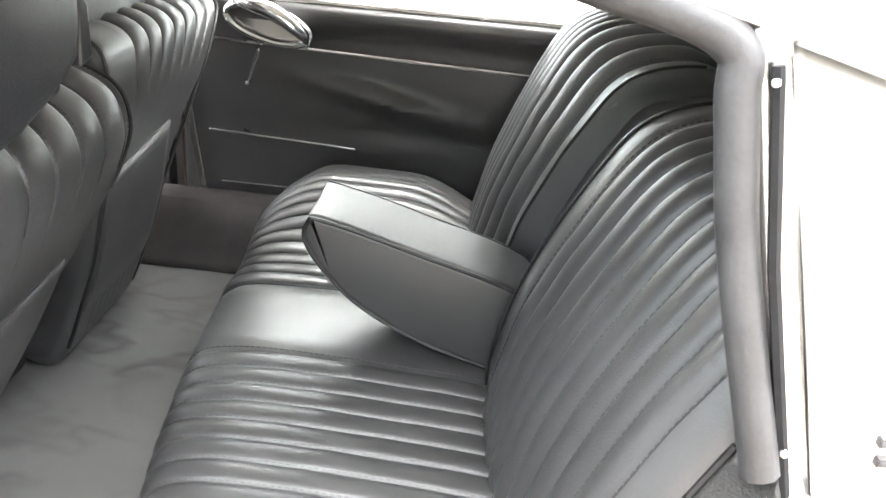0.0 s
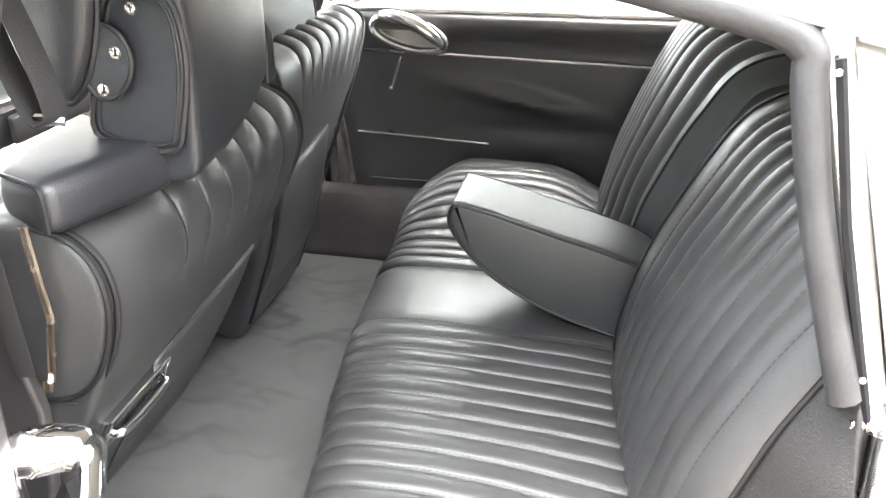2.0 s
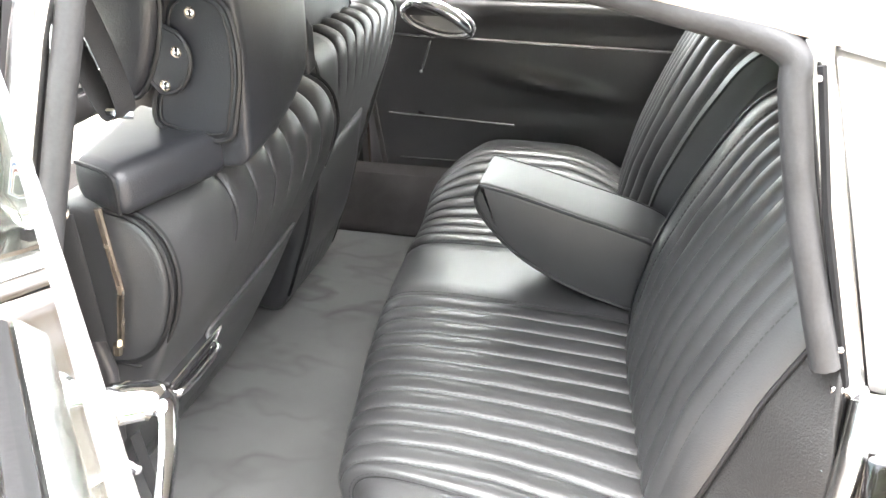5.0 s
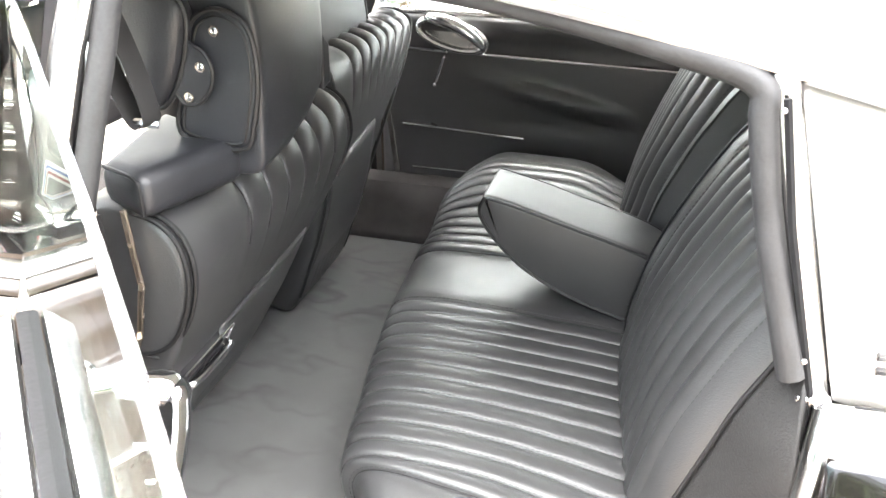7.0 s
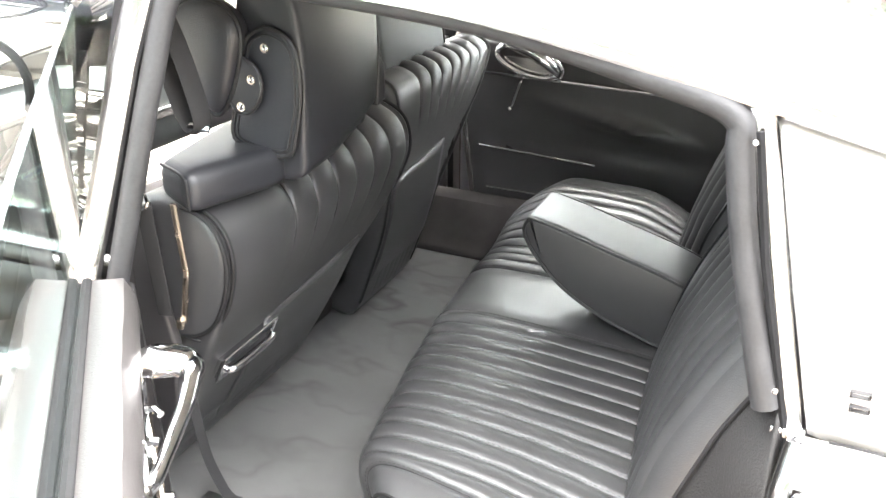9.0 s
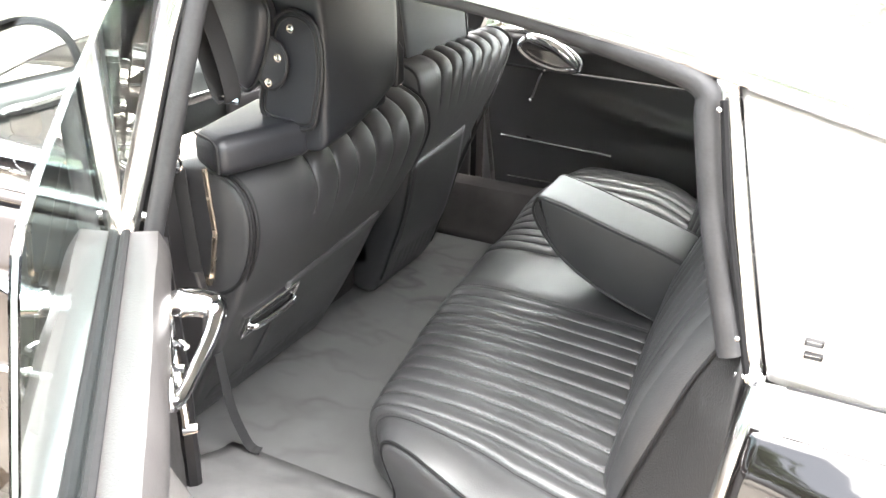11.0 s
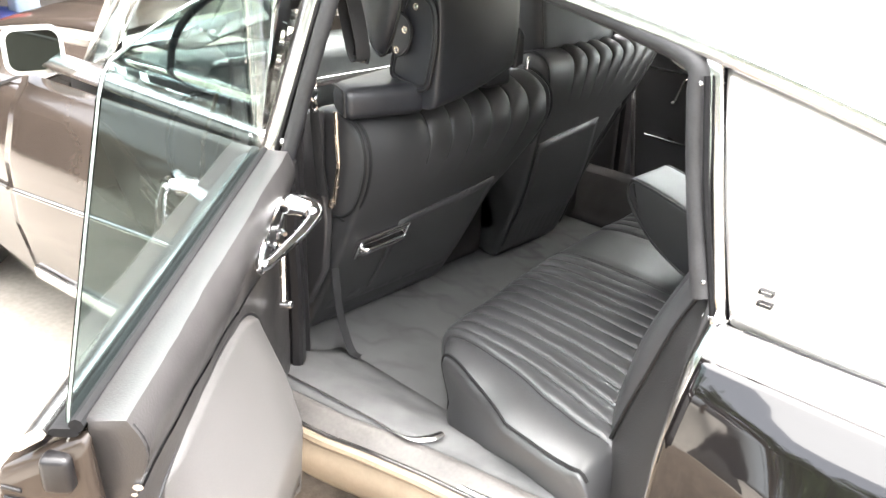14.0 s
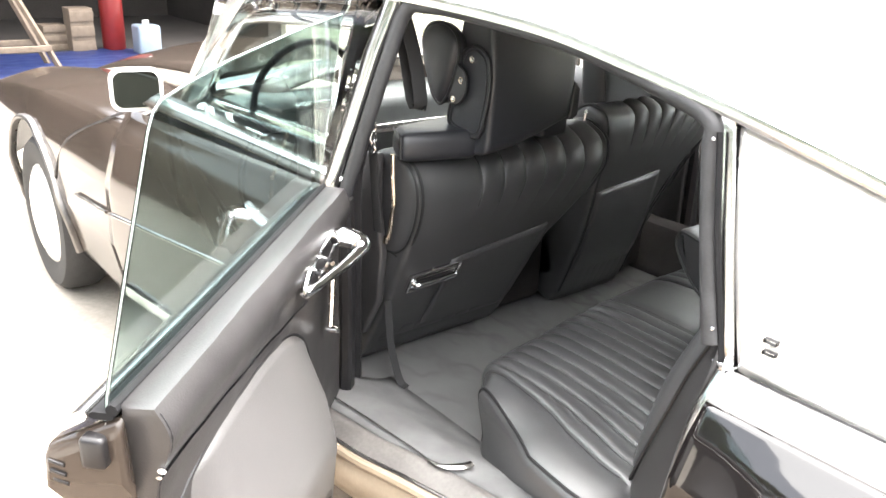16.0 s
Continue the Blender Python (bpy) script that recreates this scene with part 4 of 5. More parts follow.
# striped card lying on the dashboard shelf
card = thing("card", (-1.69, 0.31, 0.82), "small white card with blue and red stripes on the dashboard", "card")
cd = part("sheet", mapped(rbox(-0.0015, 0.0015, -0.10, 0.10, -0.016, 0.016, 0.0), lambda c: (-1.645 + c.x, 0.31 + c.y, 0.835 + c.z + 0.12 * c.y)), WHITE, card, smooth=False)
for dz, m in ((0.006, BLUE_PLASTIC), (-0.006, RED)):
    part("stripe", mapped(rbox(-0.001, 0.001, -0.09, 0.09, -0.0025, 0.0025, 0.0), lambda c, dz=dz: (-1.643 + c.x, 0.31 + c.y, 0.835 + dz + c.z + 0.12 * c.y)), m, cd, smooth=False)

# ---- upholstery ----
def closed_profile(points, per=6):
    n, out = len(points), []
    for i in range(n):
        p0, p1, p2, p3 = (np.array(points[(i + k) % n], float) for k in (-1, 0, 1, 2))
        for k in range(per):
            t = k / per
            out.append(0.5 * (2 * p1 + (p2 - p0) * t + (2 * p0 - 5 * p1 + 4 * p2 - p3) * t * t + (3 * p1 - p0 - 3 * p2 + p3) * t ** 3))
    return out


def outward(pts):
    """Unit normals of a closed (x, z) polygon, pointing out."""
    n = len(pts)
    area = sum(pts[i][0] * pts[(i + 1) % n][1] - pts[(i + 1) % n][0] * pts[i][1] for i in range(n))
    out = []
    for i in range(n):
        d = pts[(i + 1) % n][:2] - pts[i - 1][:2]
        d = d / max(1e-9, np.hypot(*d))
        out.append(np.array((d[1], -d[0])) * (1 if area > 0 else -1))
    return out


def zone_list(zones):
    """The seams of pleated stretches (from, to, count)."""
    return [[lerp(a, b, k / n) for k in range(n + 1)] for a, b, n in zones]


def pleat(y, zones, deep):
    for a, b, n in zones:
        if a <= y <= b:
            f = ((y - a) / (b - a) * n) % 1.0
            return deep * ((1 - abs(2 * f - 1) ** 2.3) ** 0.58 - 0.75)
    return 0.0


class Pad:
    """A padded body: a closed (x, z, weight) profile drawn along y, with pleats and rounded ends."""

    def __init__(self, profile, y0, y1, zones=(), deep=0.011, r0=0.03, r1=0.03, dips=(), per=6, wob=0.0015, front=None, fan=None, drop=0.9, rise=0.0, shift=None, splay=False):
        self.p = closed_profile(profile, per)
        self.n = outward(self.p)
        self.y0, self.y1, self.zones, self.deep, self.r0, self.r1, self.dips, self.wob = y0, y1, zones, deep, r0, r1, dips, wob
        self.front, self.fan, self.drop, self.rise, self.shift, self.splay = front, fan, drop, rise, shift, splay

    def offset(self, y, i):
        w = self.p[i][2]
        o = pleat(y, self.zones, self.deep) * w + self.rise * w * sstep(0.95, 1.28, y) * sstep(-0.22, -0.45, self.p[i][0]) * lerp(1, 0.4, sstep(-0.62, -0.74, self.p[i][0]))
        for a, b, d, s in self.dips:
            o -= d * w * sstep(a - s, a, y) * (1 - sstep(b, b + s, y))
        for end, r, sgn in ((self.y0, self.r0, 1), (self.y1, self.r1, -1)):
            d = (y - end) * sgn
            if d < r:
                o -= r * (1 - math.sqrt(max(0, 1 - (1 - d / r) ** 2))) * (self.drop * min(1, 1.6 * w) * lerp(1, 0.6, sstep(-0.45, -0.68, self.p[i][0])) if sgn > 0 and self.drop < 0.9 else 0.9)
        return o + self.wob * w * noise.noise(Vector((self.p[i][0] * 14, y * 14, self.p[i][1] * 14)))

    def point(self, y, i, lift=0.0):
        o = self.offset(y, i) + lift
        x = self.p[i][0] + self.n[i][0] * o
        if self.front:
            x += interp(y, *self.front) * sstep(-0.35, -0.74, x) + 0.05 * (1 - sstep(0, 0.3, y - self.y0)) ** 3 * sstep(-0.5, -0.72, x) * sstep(0.56, 0.40, self.p[i][1])
        z = self.p[i][1] + self.n[i][1] * o
        if self.shift:
            dx, dz = self.shift(y, z)
            x, z = x + dx, z + dz
        if self.fan:
            y = self.y0 + (y - self.y0) * interp(z, *self.fan)
        if self.splay:
            y += (1 - sstep(-0.06, 0.12, y)) * interp(x, [-0.66, -0.5, -0.35, -0.2], [0.095, 0.038, -0.005, 0.02]) - 0.04 * (1 - sstep(0, 0.4, y)) * sstep(-0.45, -0.2, x)
        return Vector((x, y, z))

    def ys(self):
        ys = {self.y0, self.y1}
        for k in range(1, 9):
            ys.add(self.y0 + self.r0 * (k / 8) ** 2)
            ys.add(self.y1 - self.r1 * (k / 8) ** 2)
        for a, b, n in self.zones:
            for k in range(n):
                w = (b - a) / n
                for f in (0, 0.02, 0.07, 0.16, 0.3, 0.5, 0.7, 0.84, 0.93, 0.98):
                    ys.add(a + (k + f) * w)
            ys.add(b)
        for a, b, d, s in self.dips:
            for k in range(6):
                ys.add(a - s + s * k / 5)
                ys.add(b + s * k / 5)
        ys = sorted(ys)
        out = [ys[0]]
        for y in ys[1:]:
            while y - out[-1] > 0.03:
                out.append(out[-1] + 0.025)
            if y - out[-1] > 0.0004:
                out.append(y)
        return out

    def mesh(self):
        return loft([[self.point(y, i) for i in range(len(self.p))] for y in self.ys()])

    def run(self, y, keep=0.5, lift=0.0):
        """The line of the surface at y, where it is pleated."""
        idx = [i for i in range(len(self.p)) if self.p[i][2] >= keep]
        return [self.point(y, i, lift) for i in idx]


def seams(pad, parent, side_step=0.006, keep=0.6):
    """Threads beside every seam of a pad, one mesh a seam."""
    for a, b, n in pad.zones:
        for k in range(n + 1):
            part("seam", tube(pad.run(lerp(a, b, k / n), keep, 0.0002), 0.0016, 5), PIPING, parent)
            y = lerp(a, b, k / n) + side_step * (0.5 if k < n else 1)
            part("stitching", stitch(pad.run(y, keep, 0.0004), 0.006, 0.004, 0.001), THREAD, parent)


bench = thing("rear_seat", (-0.45, MID, FLOOR), "black pleated leather rear bench seat with a folded-down armrest", "car seat")
CZ = [(0.052, 0.605, 12), (0.855, 1.295, 10)]
cush = Pad([(-0.16, 0.42, 0), (-0.16, 0.53, 0.3), (-0.25, 0.552, 1), (-0.40, 0.562, 1), (-0.54, 0.568, 1), (-0.65, 0.566, 1), (-0.715, 0.55, 1), (-0.745, 0.51, 1), (-0.742, 0.45, 0.7), (-0.715, 0.385, 0), (-0.45, 0.37, 0)],
           -0.06, 1.415, CZ, 0.011, 0.16, 0.07, front=([-0.06, 0.05, 0.1, 0.2, 0.3, 0.4, 0.5, 0.65, 0.87, 1.2, 1.415], [0.12, 0.085, 0.065, 0.045, 0.03, 0.01, -0.005, -0.025, -0.04, -0.04, -0.02]), drop=0.26, rise=0.075, splay=True)
cushion = part("cushion", cush.mesh(), LEATHER, bench, "pleated black leather seat cushion", sharp=60)
seams(cush, cushion)
BZ = [(0.066, 0.53, 9), (0.93, 1.394, 9)]


def back_shift(y, z):
    """The two halves differ: the near one falls back towards the door, the far one stands fuller."""
    far = sstep(0.87, 1.12, y)
    return 0.045 * (1 - sstep(0.0, 0.55, y)) - 0.052 * far, 0.035 * far * sstep(0.75, 1.0, z)


back = Pad([(-0.17, 0.47, 0), (-0.245, 0.545, 1), (-0.228, 0.68, 1), (-0.19, 0.80, 1), (-0.127, 0.93, 1), (-0.068, 1.018, 1), (0.01, 1.055, 1), (0.09, 1.055, 0.8), (0.15, 1.0, 0), (0.16, 0.75, 0), (0.10, 0.48, 0)],
           0.03, 1.425, BZ, 0.021, 0.055, 0.10, dips=[(0.628, 0.838, 0.05, 0.014)], shift=back_shift)
backrest = part("backrest", back.mesh(), LEATHER, bench, "tall pleated black leather backrest", sharp=60)
seams(back, backrest)
part("piping", tube(back.run(0.612, 0.9, 0.002), 0.003, 6), PIPING, backrest)
part("piping", tube(back.run(0.853, 0.9, 0.002), 0.003, 6), PIPING, backrest)
part("piping", tube(cush.run(-0.050, 0.2, 0.002), 0.0038, 6), PIPING, cushion)
part("piping", tube(cush.run(1.404, 0.2, 0.002), 0.0035, 6), PIPING, cushion)

arm_prof = [(-0.575, 0.765, 1), (-0.568, 0.795, 1), (-0.545, 0.803, 1), (-0.40, 0.765, 1), (-0.20, 0.70, 1), (-0.17, 0.62, 0.3), (-0.20, 0.548, 0.3), (-0.32, 0.572, 0.6), (-0.42, 0.612, 1), (-0.50, 0.665, 1), (-0.555, 0.725, 1)]
arm = Pad(arm_prof, 0.645, 0.815, (), 0, 0.014, 0.014, per=5)
armrest = part("armrest", arm.mesh(), LEATHER, bench, "smooth folded-down centre armrest", sharp=60)
for y in (0.6465, 0.8135):
    part("piping", tube([arm.point(y, i, 0.003) for i in range(len(arm.p))], 0.0035, 6, closed=True), PIPING, armrest)


# leather side panel between backrest and door seal
PANEL_Z = [0.43, 0.47, 0.56, 0.66, 0.8, 0.9]


def panel_edge(z):
    """x of the piped edge between backrest and side panel."""
    return interp(z, [0.43, 0.53, 0.62, 0.70, 0.746, 0.82, 0.87, 0.90], [-0.192, -0.184, -0.158, -0.131, -0.116, -0.092, -0.069, -0.055])


def panel_point(u, s):
    z = lerp(0.43, 0.90, s)
    x0, y0 = panel_edge(z), 0.034
    x1, y1 = interp(z, PANEL_Z, [-0.050, -0.040, -0.030, -0.028, -0.026, -0.030]), interp(z, PANEL_Z, [-0.118, -0.105, -0.088, -0.074, -0.05, -0.006])
    bow = 0.014 * math.sin(math.pi * u) ** 0.7 * (1 - sstep(0.75, 1, s))
    return (lerp(x0, x1, u) + 0.4 * bow, lerp(y0, y1, u) - bow, z)


side_panel = part("side_panel", sheet(panel_point, np.linspace(0, 1, 16), np.linspace(0, 1, 28)), LEATHER_GRAIN, bench, "grained black leather side panel", solid=0.012)
part("piping", tube([(panel_edge(z) - 0.001, 0.030, z) for z in np.linspace(0.43, 0.90, 16)], 0.0035, 6), PIPING, side_panel)


# ---- front seats ----
NEAR_PROF = [(-1.12, 0.372, 0), (-1.04, 0.50, 0), (-0.978, 0.61, 0), (-0.938, 0.69, 0), (-0.905, 0.76, 0.0), (-0.878, 0.83, 0.06), (-0.868, 0.895, 0.3), (-0.884, 0.952, 0.9), (-0.93, 0.985, 1), (-1.0, 0.998, 1), (-1.08, 0.95, 1), (-1.12, 0.80, 1), (-1.20, 0.55, 0.6), (-1.20, 0.42, 0)]
FAR_PROF = [(-1.09, 0.372, 0), (-1.01, 0.55, 0.1), (-0.975, 0.67, 0.02), (-0.952, 0.80, 0.0), (-0.934, 0.90, 0.07), (-0.938, 0.995, 0.85), (-0.975, 1.03, 1), (-1.03, 1.03, 1), (-1.08, 0.98, 1), (-1.12, 0.80, 1), (-1.20, 0.55, 0.6), (-1.20, 0.42, 0)]


def front_seat(y0, y1, label, prof, n, border, fan, low, ends):
    """A bucket seat: pleated back, cushion and base; low: where its narrower foot ends."""
    s = thing("front_seat", (-1.2, (y0 + y1) / 2, FLOOR), label, "car seat", "front seats")
    pad = Pad(prof, y0, y1, [(y0 + border[0], y1 - border[1], n)], 0.016, ends, 0.03, fan=fan)
    b = part("backrest", pad.mesh(), LEATHER, s, "pleated black leather seat back", sharp=60)
    for k in range(n + 1):
        y = lerp(y0 + border[0], y1 - border[1], k / n)
        part("seam", tube(pad.run(y, 0.1, 0.0002), 0.0016, 5), PIPING, b)
        part("stitching", stitch(pad.run(y + 0.004, 0.2, 0.0004), 0.005, 0.004, 0.0008), THREAD, b)
    part("piping", tube([pad.point(y1 - 0.012, i, 0.004) for i in range(len(pad.p)) if pad.p[i][2] > 0.03], 0.004, 6), PIPING, b)
    seat = Pad([(-1.10, 0.42, 0), (-1.10, 0.60, 1), (-1.30, 0.62, 1), (-1.55, 0.64, 1), (-1.63, 0.58, 1), (-1.60, 0.45, 0)], y0, low, [(y0 + 0.1, low - 0.1, 6)], 0.012, 0.05, 0.05)
    part("cushion", seat.mesh(), LEATHER, s, sharp=60)
    # Dark block widened to stand in for the deep shade between the seats.
    part("base", rbox(-1.58, -1.135, y0 + 0.03 if y0 < 0.5 else y0 + 0.014, y1 + 0.02 if y0 < 0.5 else y1 - 0.1, FLOOR + 0.008, 0.74, 0.03), CARPET_DARK, s, "dark carpeted seat base, widened to fill the shaded gap")
    return s, pad, b


def back_x(prof, z):
    """x of a seat back's rear face at height z."""
    rear = prof[:7] if prof is NEAR_PROF else prof[:5]
    return interp(z, [p[1] for p in rear], [p[0] for p in rear])


def map_pocket(prof, y0, y1, top, parent):
    """A flat leather pocket low on a seat back, its mouth drawn tight."""
    def place(u, t):
        z = lerp(FLOOR + 0.05, top(u), t)
        return (back_x(prof, z) + 0.001 + 0.003 * math.sin(math.pi * u) * t, lerp(y0, y1, u), z)

    p = part("map_pocket", sheet(place, np.linspace(0, 1, 17), np.linspace(0, 1, 16)), LEATHER, parent, "smooth leather map pocket", solid=0.004)
    part("pocket_edge", tube([place(u, 1.0) for u in np.linspace(0, 1, 14)], [0.0035 * sstep(0, 0.3, u) + 0.0008 for u in np.linspace(0, 1, 14)], 6), LEATHER, p)


left, lpad, lback = front_seat(0.03, 0.745, "black pleated leather front seat beside the open door", NEAR_PROF, 6, (0.22, 0.03), ([0.37, 0.55, 0.70, 0.80, 0.90, 1.0], [0.70, 0.71, 0.74, 0.84, 0.95, 1.0]), 0.54, 0.02)
right, rpad, rback = front_seat(0.76, 1.385, "black pleated leather front seat on the far side", FAR_PROF, 7, (0.145, 0.02), ([0.42, 0.55, 0.70, 0.80, 0.88, 1.0], [0.50, 0.50, 0.52, 0.64, 0.78, 0.98]), 1.06, 0.03)
part("piping", tube([rpad.point(0.772, i, 0.004) for i in range(len(rpad.p)) if rpad.p[i][2] > 0.03], 0.004, 6), PIPING, rback)
map_pocket(NEAR_PROF, 0.20, 0.525, lambda u: 0.695 + 0.045 * u, left)
map_pocket(FAR_PROF, 0.775, 1.06, lambda u: 0.775 + 0.03 * u, right)
# twin piping round the near seat's side
ARC = [(-0.945, 0.988), (-0.905, 0.978), (-0.878, 0.953), (-0.866, 0.915), (-0.867, 0.872), (-0.882, 0.82), (-0.908, 0.775), (-0.945, 0.748), (-0.985, 0.738)]
for dy, k in ((0.0, 0.0), (0.013, 0.004)):
    part("side_piping", tube(smooth_path([(x + k, 0.030 + dy, z) for x, z in ARC], 5), 0.004, 6), PIPING, lback)
part("tuck", tube(smooth_path([(-0.965, 0.029, 0.741), (-0.94, 0.033, 0.738), (-0.92, 0.06, 0.742), (-0.914, 0.10, 0.748)], 4), [0.004 - 0.0002 * k for k in range(13)], 6), PIPING, lback)
part("side_cover", loft([[(x, y, z) for x, z in ((-1.17, 0.48), (-1.06, 0.48), (-0.99, 0.60), (-0.975, 0.735), (-1.0, 0.86), (-0.995, 0.99), (-1.06, 0.98), (-1.13, 0.75))] for y in (0.004, 0.026)]), VINYL, left, "dark hinge cover on the seat's side", bevel=0.006)

# ashtray let into the near seat's back
def on_back(y, z, out=0.0):
    return (back_x(NEAR_PROF, z) + 0.010 + out, y, z)


def slab(y0, y1, z0, z1, o0, o1, r, skew=0.0):
    """A block lying on the sloping seat back."""
    return mapped(rbox(o0, o1, y0, y1, z0, z1, r), lambda c: on_back(c.y, c.z + skew * (c.y - y0), c.x))


ash = part("ashtray", slab(0.072, 0.222, 0.628, 0.676, -0.02, 0.005, 0.004, 0.06), CHROME, left, "chrome rear ashtray with a bar handle")
edge_run = [on_back(y, z + 0.06 * (y - 0.072), 0.006) for y, z in ((0.070, 0.626), (0.224, 0.626), (0.224, 0.678), (0.070, 0.678))]
part("frame", tube([lerp(Vector(edge_run[i]), Vector(edge_run[(i + 1) % 4]), k / 6) for i in range(4) for k in range(6)], 0.0032, 8, closed=True), CHROME, ash)
part("tray_face", slab(0.085, 0.214, 0.634, 0.668, 0.003, 0.0065, 0.001, 0.06), JAMB, ash)
part("handle", tube(smooth_path([on_back(0.085, 0.648, 0.004), on_back(0.092, 0.65, 0.02), on_back(0.15, 0.6535, 0.024), on_back(0.205, 0.657, 0.02), on_back(0.212, 0.657, 0.004)], 5), 0.0075, 10), CHROME, ash)
for z in (0.637, 0.664, 0.671):
    part("rib", tube([on_back(0.08, z, 0.0075), on_back(0.216, z + 0.0082, 0.0075)], 0.0022, 6), CHROME, ash)
# bent steel rod on the seat's side
part("recliner_rod", tube(smooth_path([(-0.939, 0.010, 1.0), (-0.936, 0.010, 0.94), (-0.932, 0.010, 0.885), (-0.933, 0.010, 0.872), (-0.938, 0.011, 0.855), (-0.953, 0.012, 0.783)], 6), 0.0052, 8), BRASS, left, "bent bright steel recliner rod")
part("rod_end", tube([(-0.951, 0.004, 0.792), (-0.955, 0.004, 0.776)], 0.007, 8), BRASS, left)
part("centre_pin", disc((-0.91, 0.634, 1.02), (0.1, 0, 1), 0.005, 0.028, 12, 0.003), CHROME, left)

# headrest unit strapped on the near seat
hr = thing("headrest", (-0.95, 0.2, 1.0), "large black leather headrest cover strapped on the front seat", "headrest")


def plate(outline, y0, y1, swell=0.0, inset=0.004):
    """A padded plate standing in x and z; swell lifts its middle towards -y."""
    c = closed_profile(outline, 5)
    n = outward([np.array((p[0], p[1], 0)) for p in c])
    mid = np.mean([p[:2] for p in c], axis=0)
    rings = [[(p[0] - q[0] * inset, y1, p[1] - q[1] * inset) for p, q in zip(c, n)], [(p[0], y1 - 0.3 * (y1 - y0), p[1]) for p in c], [(p[0], y0 + 0.3 * (y1 - y0), p[1]) for p in c], [(p[0] - q[0] * inset, y0, p[1] - q[1] * inset) for p, q in zip(c, n)]]
    for k in (0.85, 0.65, 0.4, 0.15):
        rings.append([(lerp(mid[0], p[0], k), y0 - swell * (1 - k ** 2), lerp(mid[1], p[1], k)) for p in c])
    return loft(rings), c


def quad_pad(corners, z0, z1, r):
    """A slab over four plan corners with rounded edges."""
    bm = rbox(0, 1, 0, 1, 0, 1, 0.0)
    a, b, c, d = (Vector(p) for p in corners)
    for v in bm.verts:
        p = (a * (1 - v.co.x) + b * v.co.x) * (1 - v.co.y) + (d * (1 - v.co.x) + c * v.co.x) * v.co.y
        v.co = Vector((p.x, p.y, lerp(z0, z1, v.co.z)))
    bmesh.ops.bevel(bm, geom=list(bm.edges), offset=r, segments=4, profile=0.5, affect="EDGES")
    return bm


low = part("side_pad", quad_pad([(-0.995, 0.045), (-0.902, 0.004), (-0.842, 0.196), (-1.05, 0.30)], 0.984, 1.055, 0.024), NEW_LEATHER, hr, "flat boxy leather side pad")
part("piping", tube(smooth_path([(-0.984, 0.043, 1.049), (-0.93, 0.018, 1.051), (-0.911, 0.010, 1.046), (-0.906, 0.008, 1.036), (-0.906, 0.008, 0.995)], 4), 0.003, 6), PIPING, low)
BLOCK = [(-0.812, 1.005), (-0.803, 1.07), (-0.798, 1.16), (-0.802, 1.25), (-0.818, 1.305), (-0.86, 1.325), (-0.91, 1.31), (-0.925, 1.24), (-0.925, 1.15), (-0.93, 1.07), (-0.92, 1.01), (-0.87, 0.995)]
blk = closed_profile(BLOCK, 5)
blk_n = outward([np.array((p[0], p[1], 0)) for p in blk])
rings = []
for y, o in ((0.183, -0.014), (0.184, -0.006), (0.188, -0.001), (0.20, 0.0), (0.28, 0.002), (0.38, 0.0), (0.47, -0.002), (0.488, -0.004), (0.496, -0.010), (0.50, -0.02)):
    rings.append([(p[0] + n[0] * o - 0.03 * sstep(0.3, 0.5, y), y, p[1] + n[1] * o + 0.16 * (y - 0.18) * (1 - sstep(1.0, 1.12, p[1]))) for p, n in zip(blk, blk_n)])
block = part("main_block", loft(rings), NEW_LEATHER, hr, "tall smooth leather headrest block", sharp=60)
part("flap", loft([[(-0.835, 0.49, 1.05), (-0.83, 0.515, 1.06), (-0.83, 0.515, 1.13), (-0.835, 0.50, 1.15)], [(-0.86, 0.49, 1.05), (-0.85, 0.51, 1.06), (-0.85, 0.51, 1.13), (-0.86, 0.50, 1.15)]]), NEW_LEATHER, block, bevel=0.004)
YOKE = [(-0.938, 1.062), (-0.925, 1.13), (-0.91, 1.18), (-0.902, 1.214), (-0.887, 1.238), (-0.855, 1.25), (-0.82, 1.239), (-0.802, 1.212), (-0.799, 1.15), (-0.812, 1.085), (-0.828, 1.046), (-0.878, 1.042)]
data, yc = plate(YOKE, 0.174, 0.186, 0.002)
yoke = part("side_flap", data, NEW_LEATHER, hr, "piped leather side flap", sharp=60)
part("piping", tube([(p[0], 0.174, p[1]) for p in yc], 0.0042, 6, closed=True), PIPING, yoke)
yn = outward([np.array((p[0], p[1], 0)) for p in yc])
part("piping", tube([(p[0] - q[0] * 0.010, 0.1725, p[1] - q[1] * 0.010) for p, q in zip(yc, yn)], 0.0022, 6, closed=True), PIPING, yoke)
PILLOW = [(-1.029, 1.25), (-1.024, 1.212), (-1.002, 1.155), (-0.986, 1.12), (-0.956, 1.102), (-0.93, 1.128), (-0.906, 1.18), (-0.894, 1.24), (-0.912, 1.275), (-0.955, 1.292), (-1.005, 1.283)]
data, pc = plate(PILLOW, 0.152, 0.19, 0.014, 0.008)
oval = part("head_cushion", data, NEW_LEATHER, hr, "oval leather head cushion", sharp=60)
part("piping", tube([(p[0], 0.160, p[1]) for p in pc], 0.0042, 6, closed=True), PIPING, oval)
TAB = [(-0.937, 1.15), (-0.924, 1.122), (-0.913, 1.111), (-0.891, 1.114), (-0.870, 1.136), (-0.863, 1.165), (-0.874, 1.191), (-0.899, 1.206), (-0.913, 1.235), (-0.93, 1.21)]
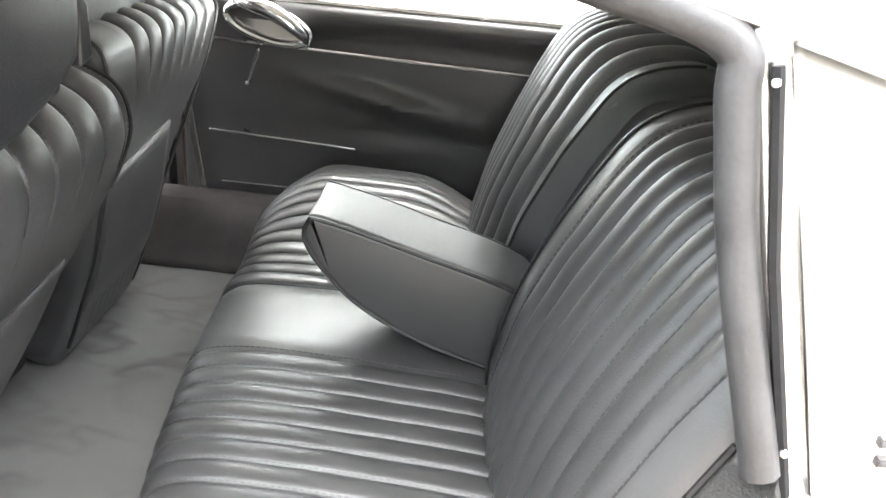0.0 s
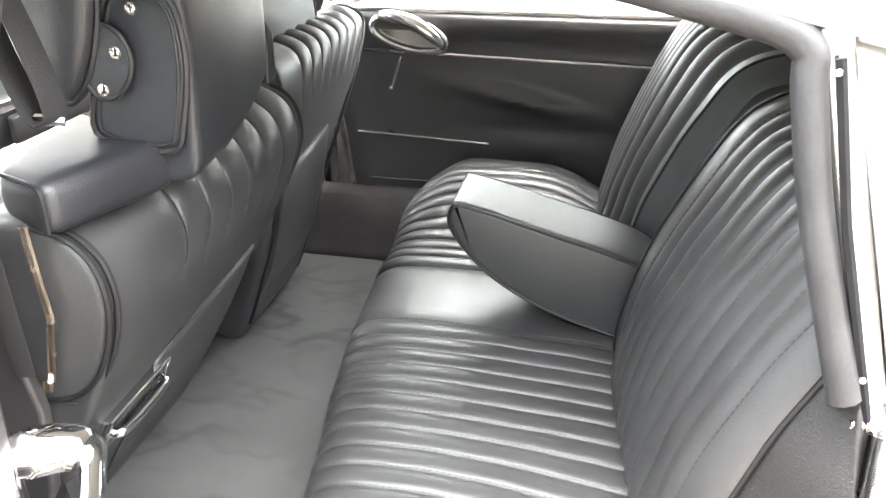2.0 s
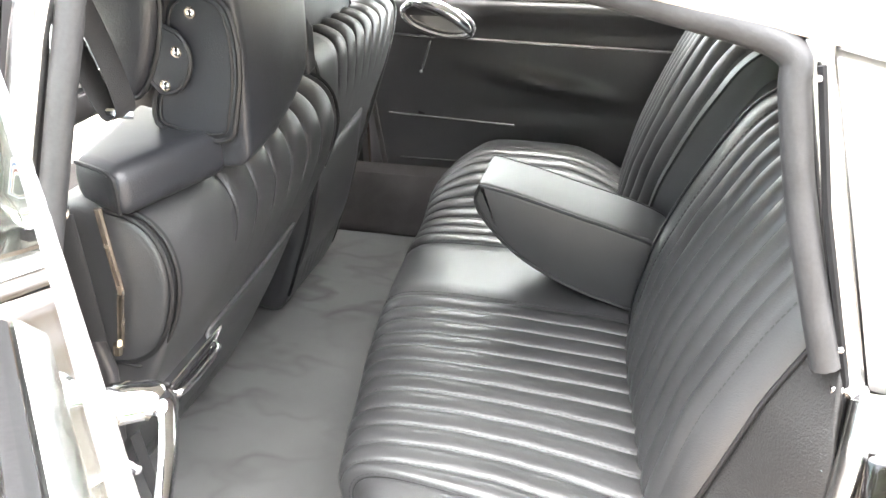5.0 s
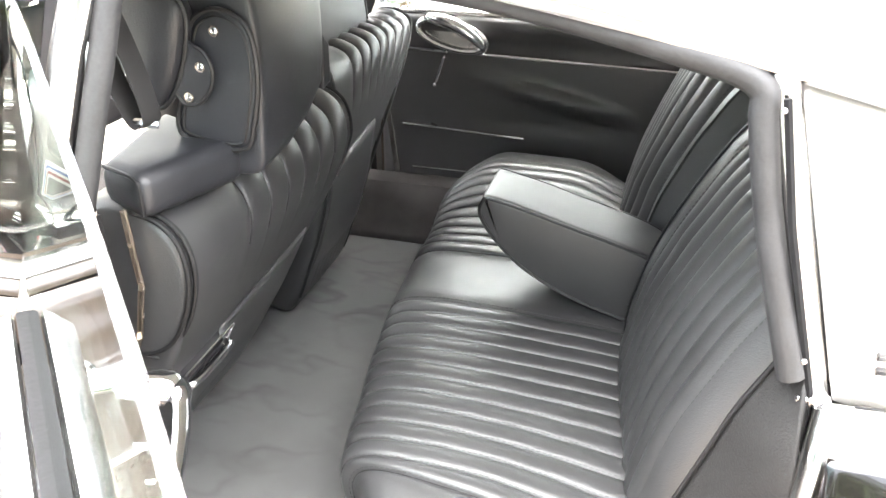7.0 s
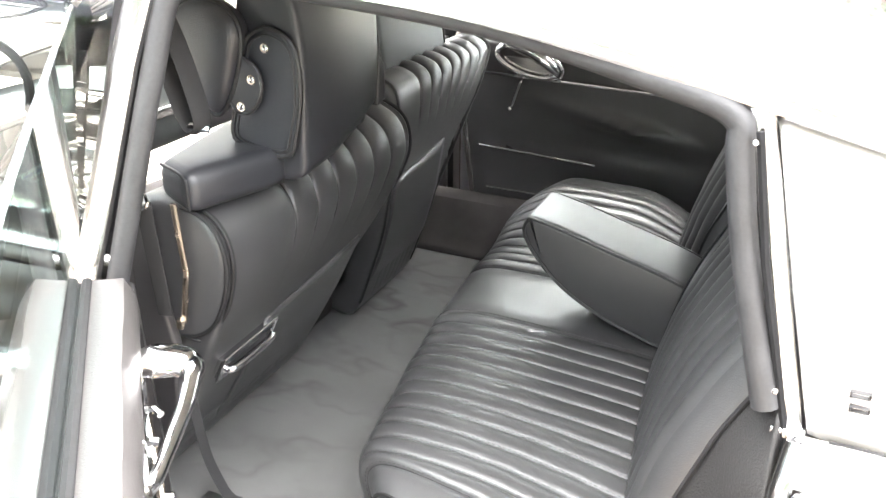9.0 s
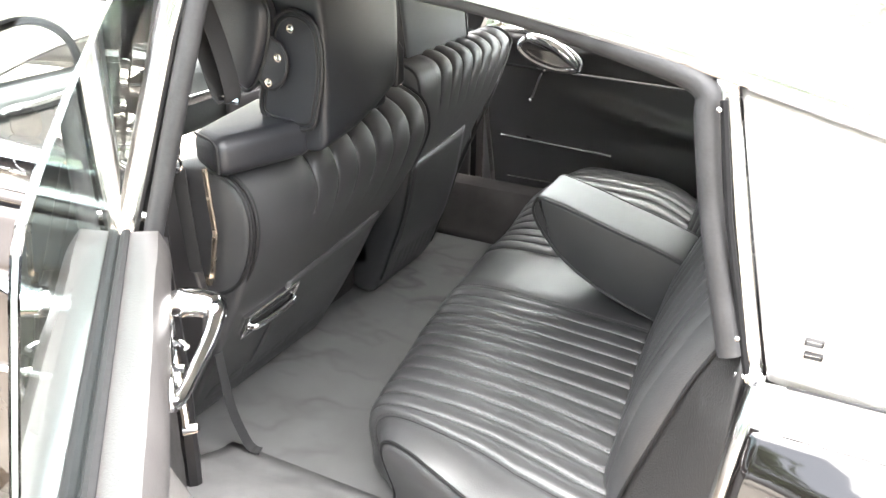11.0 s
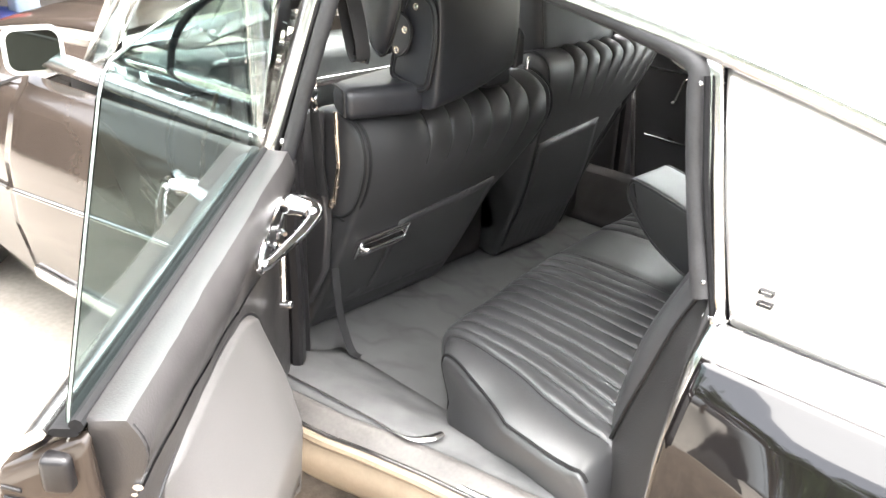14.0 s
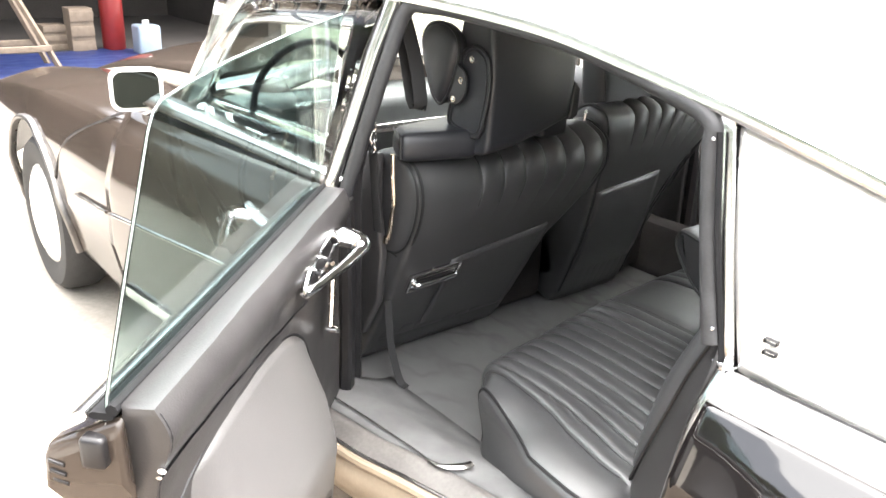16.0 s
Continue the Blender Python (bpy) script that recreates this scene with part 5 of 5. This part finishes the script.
data, tc_ = plate(TAB, 0.160, 0.170, 0.001, 0.003)
tab = part("snap_tab", data, NEW_LEATHER, hr, "leather strap tab with snaps", sharp=60)
part("piping", tube([(p[0], 0.161, p[1]) for p in tc_], 0.0034, 6, closed=True), PIPING, tab)
for x, z, y in ((-0.858, 1.220, 0.172), (-0.880, 1.170, 0.160), (-0.905, 1.123, 0.160)):
    snap = part("snap", disc((x, y, z), (0, -1, 0), 0.0075, 0.003, 16, 0.002), CHROME, hr, "nickel press snap")
    part("snap_ring", tube([(x + 0.007 * math.cos(a), y - 0.003, z + 0.007 * math.sin(a)) for a in np.linspace(0, 2 * math.pi, 14, endpoint=False)], 0.0013, 5, closed=True), BRASS, snap)
far_pad = part("far_pad", rbox(-1.0, -0.90, 0.46, 0.56, 0.99, 1.06, 0.014, 3), NEW_LEATHER, hr)

# plainer headrest on the far seat
fh = thing("headrest", (-1.05, 1.0, 1.02), "tall smooth black leather headrest on the far front seat", "headrest")
part("block", mapped(rbox(-1.10, -1.0, 0.815, 1.20, 1.0, 1.34, 0.03, 4), lambda c: (c.x - 0.12 * (c.z - 1.0), c.y, c.z)), NEW_LEATHER, fh)
part("piping", tube([(-1.002 - 0.12 * (z - 1.0), y, z) for y, z in [(0.83, 1.02), (0.822, 1.15), (0.825, 1.30), (0.85, 1.335), (1.01, 1.338), (1.17, 1.335), (1.19, 1.30), (1.193, 1.15), (1.185, 1.02)]], 0.003, 6), PIPING, fh)

# belts
belt = thing("seat_belt", (-1.05, 0.06, 1.1), "black seat belt hanging in a loop by the front seat", "seat belt")
loop = smooth_path([(-0.985, 0.04, 1.36), (-0.965, 0.06, 1.22), (-0.938, 0.062, 1.128), (-0.922, 0.065, 1.108), (-0.906, 0.062, 1.128), (-0.926, 0.055, 1.23), (-0.955, 0.035, 1.34)], 8)
part("webbing", bar(loop, 0.034, 0.003, (0.2, 1, 0)), BELT, belt)
part("guide", tube([(-0.935, 0.06, 1.112), (-0.905, 0.075, 1.108)], 0.007, 8), CHROME, belt)
belt2 = thing("seat_belt", (-0.95, 0.05, 0.4), "short black belt end lying on the carpet at the seat foot", "seat belt")
part("webbing", bar(smooth_path([(-0.985, 0.035, 0.60), (-0.972, 0.038, 0.48), (-0.955, 0.045, 0.41), (-0.94, 0.05, 0.376), (-0.92, 0.055, 0.369)], 8), 0.02, 0.003, (0.2, 1, 0)), BELT, belt2)
chain = thing("belt_buckle", (-0.96, -0.04, 1.05), "small chrome buckle and links hanging by the pillar", "buckle")
for k in range(4):
    z = 1.09 - 0.024 * k
    part("link", tube([(-0.955 + 0.006 * math.cos(a) * (1 if k % 2 else 0.4), -0.035 + 0.006 * math.cos(a) * (0.4 if k % 2 else 1), z + 0.013 * math.sin(a)) for a in np.linspace(0, 2 * math.pi, 14, endpoint=False)], 0.0028, 6, closed=True), CHROME, chain)
part("strap", bar([(-0.957, -0.033, 1.01), (-0.965, -0.02, 0.9), (-0.975, -0.005, 0.8)], 0.025, 0.004, (1, 0.3, 0)), BELT, chain)
